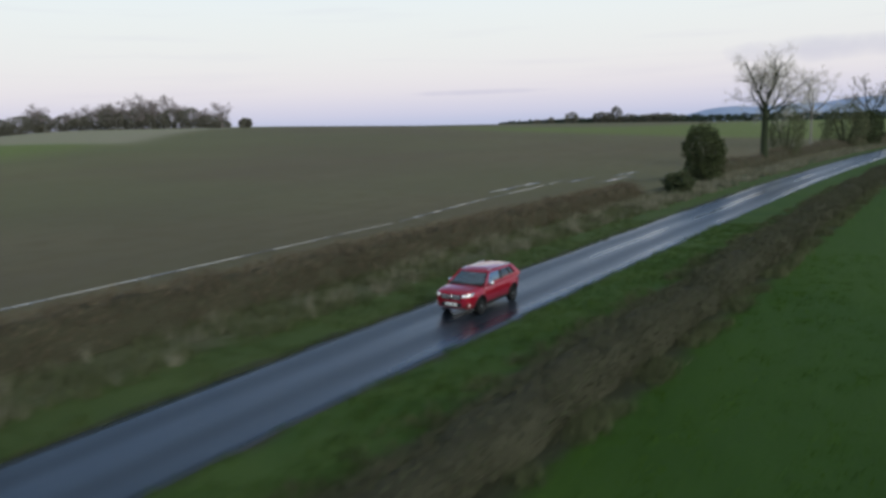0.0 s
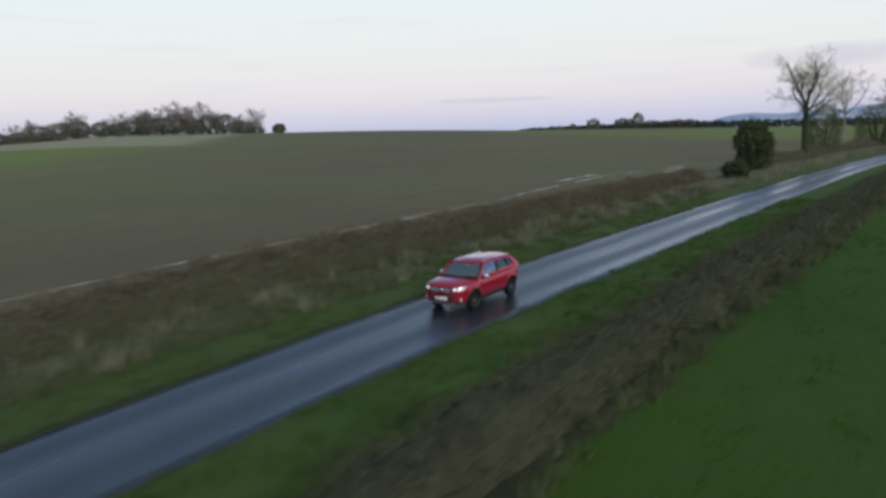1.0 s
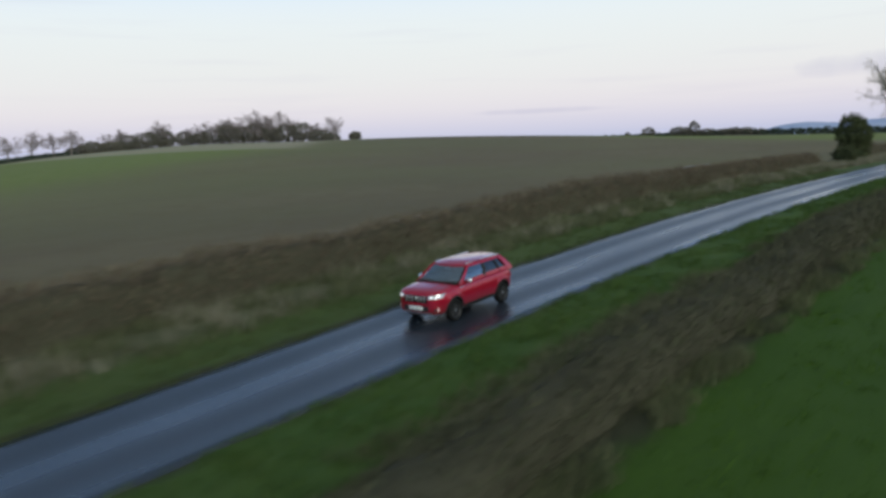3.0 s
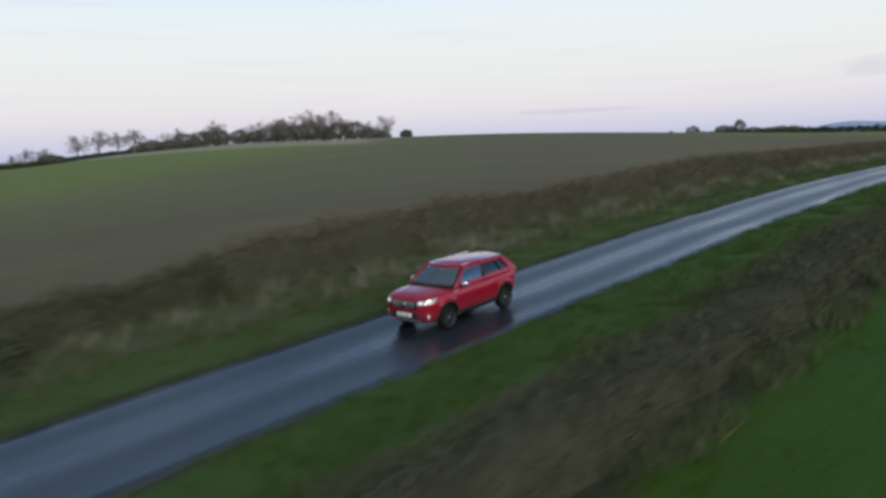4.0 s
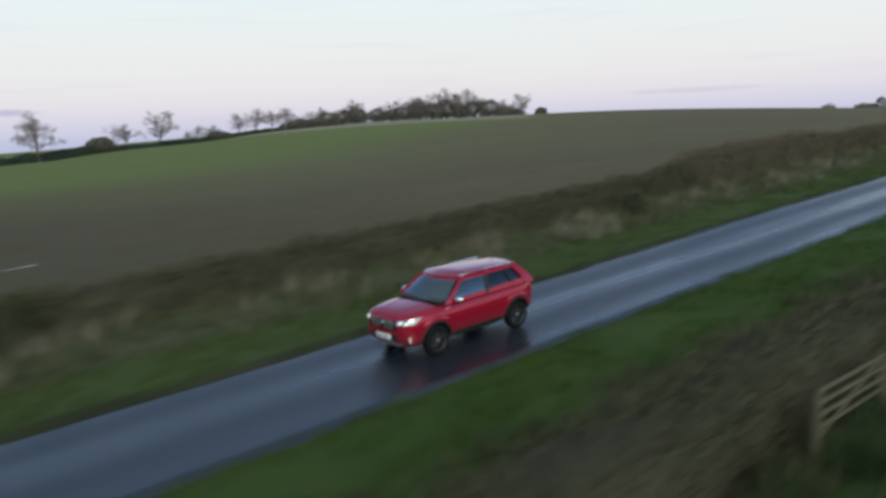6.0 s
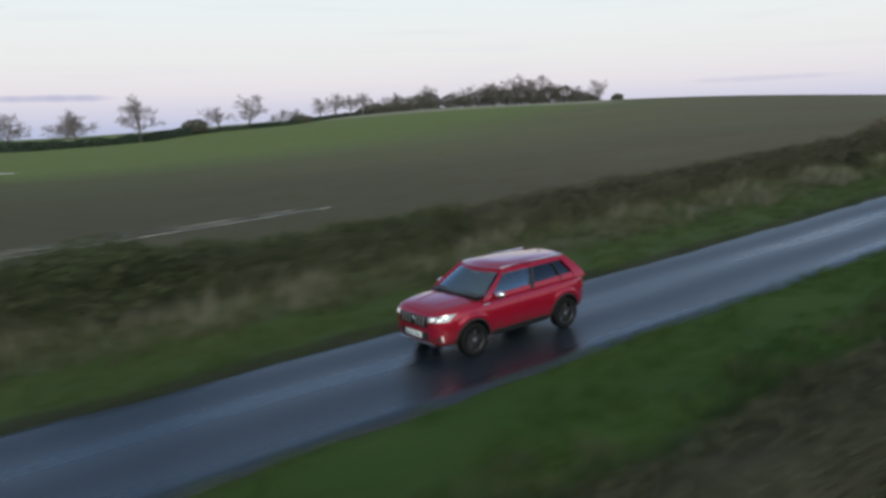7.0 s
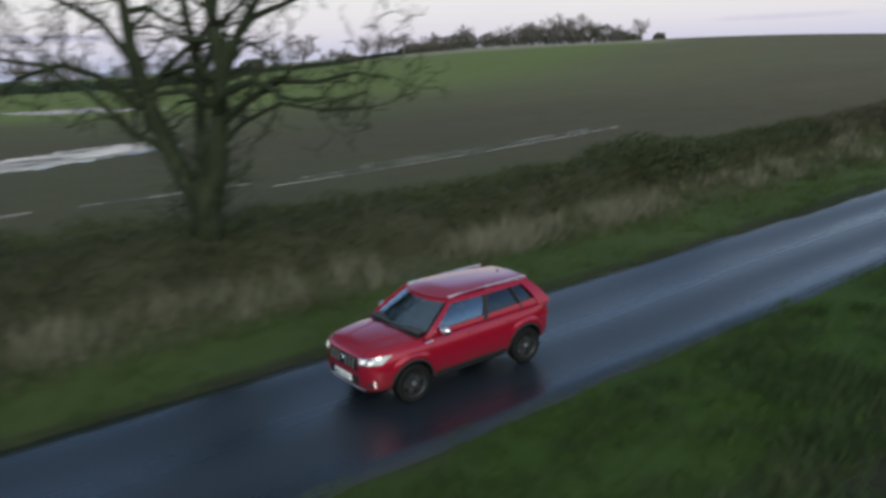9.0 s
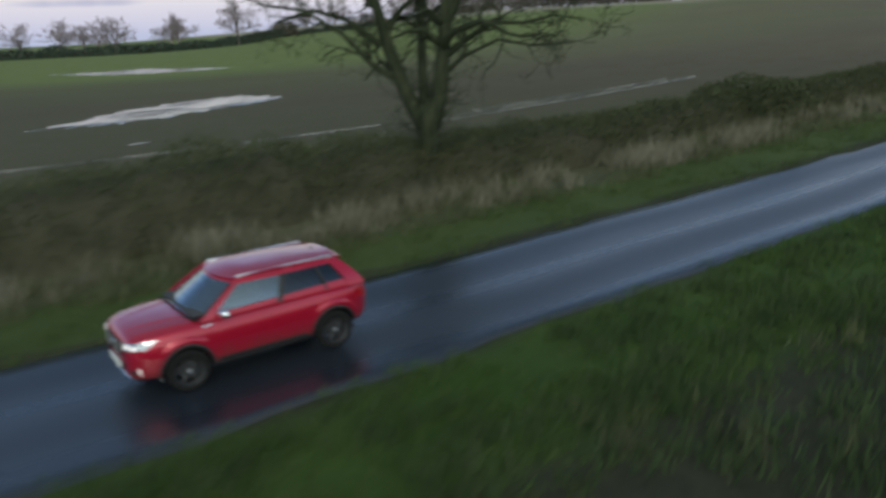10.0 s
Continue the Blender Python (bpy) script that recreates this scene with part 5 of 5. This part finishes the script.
# blue distance: a long low ridge, with the air's haze put into its colour
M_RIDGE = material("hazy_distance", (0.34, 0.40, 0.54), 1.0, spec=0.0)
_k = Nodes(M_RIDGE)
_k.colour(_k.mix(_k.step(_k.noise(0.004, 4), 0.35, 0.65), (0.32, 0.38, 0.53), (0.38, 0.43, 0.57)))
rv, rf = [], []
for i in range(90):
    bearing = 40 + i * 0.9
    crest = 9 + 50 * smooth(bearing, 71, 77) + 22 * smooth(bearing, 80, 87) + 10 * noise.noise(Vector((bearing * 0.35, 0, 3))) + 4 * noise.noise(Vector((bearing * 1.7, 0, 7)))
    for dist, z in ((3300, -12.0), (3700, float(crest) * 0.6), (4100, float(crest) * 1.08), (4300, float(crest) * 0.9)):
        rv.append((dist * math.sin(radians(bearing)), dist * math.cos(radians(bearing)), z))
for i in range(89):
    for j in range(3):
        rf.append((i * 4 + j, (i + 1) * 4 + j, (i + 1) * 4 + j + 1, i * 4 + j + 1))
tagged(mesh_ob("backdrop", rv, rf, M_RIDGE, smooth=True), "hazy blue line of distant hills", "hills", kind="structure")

# ---------------------------------------------------------------- water on the field
M_WATER = material("standing_water", (0.06, 0.055, 0.045), 0.04, spec=0.6)
_k = Nodes(M_WATER)
_streak = _k.step(_k.noise(1.0, 4, _k.place((0.22, 1.6, 1.0))), 0.47, 0.60)
_k.colour(_k.mix(_streak, (0.06, 0.055, 0.045), (0.085, 0.070, 0.050)))
_k.rough(_k.math("ADD", 0.04, _k.math("MULTIPLY", _streak, 0.7)))
_k.bump(_k.noise(3.0, 3), 0.04, 0.02)
M_WETRUT = material("wet_rut", (0.075, 0.065, 0.05), 0.22, spec=0.6)
_k = Nodes(M_WETRUT)
_k.rough(_k.math("ADD", 0.10, _k.math("MULTIPLY", _k.step(_k.noise(0.35, 4), 0.42, 0.64), 0.45)))


def puddle(outline, seed, label, up=0.03):
    """Still water with a ragged edge inside an outline of a few corners."""
    rng = random.Random(seed)
    c = Vector((sum(p[0] for p in outline) / len(outline), sum(p[1] for p in outline) / len(outline), 0))
    ring = []
    n = len(outline)
    for i in range(n):
        a, b = Vector((*outline[i], 0)), Vector((*outline[(i + 1) % n], 0))
        for j in range(14):
            p = a.lerp(b, j / 14)
            k = 1 + 0.15 * rng.uniform(-1, 1) + 0.16 * noise.noise(Vector((i * 3 + j * 0.5, seed, 0)))
            ring.append(c + (p - c) * k)
    v, f = [], []
    m = len(ring)
    for s in (0.0, 0.35, 0.7, 0.9, 1.0):
        for p in ring:
            q = c + (p - c) * s
            v.append((q.x, q.y, float(land(q.x, q.y)) + up * (1 if s < 1 else -0.5)))
    for r in range(4):
        for i in range(m):
            f.append((r * m + i, r * m + (i + 1) % m, (r + 1) * m + (i + 1) % m, (r + 1) * m + i))
    return tagged(mesh_ob("puddle", v, f, M_WATER, smooth=True), label, "puddle")


puddle([(-54.5, 46.2), (-50, 44.6), (-47, 44.2), (-41, 47.6), (-34.6, 50.0), (-36.5, 57.5), (-43, 57), (-48, 54.5)], 1, "large bright pool of standing water on the ploughed field")
puddle([(-38, 150), (-32, 132), (-26, 122), (-18, 113), (-19, 122), (-24, 142)], 2, "long shallow pool on the green crop")
puddle([(106, 24.4), (112, 24.6), (118, 25.3), (124, 26.2), (116, 25.7)], 3, "shallow streak of water in the field")
puddle([(121, 22.6), (127, 22.6), (132, 23.2), (126, 23.3)], 4, "shallow streak of water in the field")
puddle([(122, 19.0), (128, 18.4), (134, 18.7), (128, 19.2)], 5, "small pool near the hedge end")
puddle([(-43.0, 14.7), (-42.3, 14.4), (-41.6, 14.6), (-41.9, 15.2), (-42.7, 15.3)], 7, "small bright puddle at the field edge behind the hedge")
puddle([(-52.6, 30.4), (-51.8, 30.2), (-51.0, 30.6), (-51.8, 31.0)], 8, "tiny puddle on the ploughed field")
puddle([(133, 21.0), (139, 20.8), (144, 21.2), (138, 21.5)], 6, "small streak of water in the field")


def rut(d0, d1, x0, x1, wide, seed):
    """A wet wheel rut along the field; it fades in and out with its width."""
    v, f = [], []
    xs = np.arange(x0, x1, 1.2)
    for i, x in enumerate(xs):
        d = d0 + (d1 - d0) * i / len(xs) + 0.5 * noise.noise(Vector((x / 25, seed, 0)))
        w = wide * max(0.30, 0.75 + 0.8 * noise.noise(Vector((x / 24, seed, 5)))) * (0.85 + 0.3 * noise.noise(Vector((x / 2.0, seed, 9))))
        y = float(road_y(x)) + d
        for s in (-1, 1):
            v.append((x, y + s * w, float(land(x, y + s * w)) + 0.035))
    for i in range(len(xs) - 1):
        f.append((2 * i, 2 * i + 2, 2 * i + 3, 2 * i + 1))
    return tagged(mesh_ob("wheel_rut", v, f, M_WETRUT, smooth=True), "wet tractor wheel rut across the ploughed field", "rut")


rut(26.8, 25.0, -80, -40, 0.13, 1)
rut(25.7, 24.9, -60, -50, 0.06, 5)
rut(22.9, 23.4, -40, -15, 0.12, 2)
rut(24.3, 24.6, -38, -17, 0.10, 4)
rut(25.4, 25.5, -34, -22, 0.06, 7)
rut(18.4, 19.6, 34, 84, 0.15, 3)
rut(19.8, 26.4, 84, 128, 0.18, 6)


# ---------------------------------------------------------------- field gate in the meadow hedge
M_RAIL = mat_bark("weathered_timber", (0.080, 0.076, 0.048), (0.125, 0.116, 0.075))


def field_gate(x, d, turn):
    y = float(road_y(x)) + d
    gate = empty("field_gate", (x, y, float(land(x, y))))
    for px in (0.30, 2.7):
        part("gate_post", soft_box(px - 0.045, px + 0.045, -0.045, 0.045, -0.3, 1.06, 0.015), M_RAIL, gate)
    for z in (0.58, 0.75, 0.92, 1.09):
        part("rail", soft_box(0.33, 2.67, -0.022, 0.022, z - 0.026, z + 0.026, 0.008), M_RAIL, gate)
    for px in (0.42, 2.58):
        part("upright", soft_box(px - 0.05, px + 0.05, 0.022, 0.055, 0.42, 1.12, 0.006), M_RAIL, gate)
    brace = soft_box(-1.05, 1.05, 0.024, 0.05, -0.04, 0.04, 0.006)
    bmesh.ops.rotate(brace, verts=brace.verts, matrix=Matrix.Rotation(radians(-18), 3, "Y"))
    bmesh.ops.translate(brace, verts=brace.verts, vec=(1.5, 0, 0.72))
    part("brace", brace, M_RAIL, gate)
    gate.rotation_euler = (0, 0, radians(turn))
    return tagged(gate, "weathered wooden field gate behind the low hedge", "gate")


field_gate(-14.53, -8.89, 0)


# ---------------------------------------------------------------- what moves
TRAVEL = [(0.0, 63.19), (0.5, 56.98), (1.0, 50.76), (1.5, 44.54), (2.0, 38.30), (2.5, 32.02), (3.25, 22.35), (4.0, 12.62), (4.5, 6.31), (5.0, 0.0),
          (5.5, -6.37), (6.0, -12.73), (6.75, -22.0), (7.5, -30.92), (8.0, -36.39), (8.5, -41.55), (9.0, -46.89), (9.5, -51.76), (10.0, -57.52)]


def motions():
    along = hermite([t for t, _ in TRAVEL], [s for _, s in TRAVEL])

    def car_pose(t):
        x = float(along(t))
        e = 0.8
        ahead = Vector((-2 * e, float(road_y(x - e) - road_y(x + e)), float(road_z(x - e) - road_z(x + e)))).normalized()
        left = Vector((0, 0, 1)).cross(ahead).normalized()
        up = ahead.cross(left)
        m = Matrix((ahead, left, up)).transposed().to_4x4()
        m.translation = (x, float(road_y(x)), float(road_z(x)) + 0.028)
        return m

    walk(car, [(i / 4, car_pose(i / 4)) for i in range(41)])
    start = float(along(0))
    for w, wx, wy in car_wheels:
        rows = []
        for i in range(301):
            t = i / 30
            turn = (start - float(along(t))) / 0.327
            rows.append((t, Matrix.Translation((wx, wy, 0.336)) @ Matrix.Rotation(turn, 4, "Y")))
        walk(w, rows)


motions()
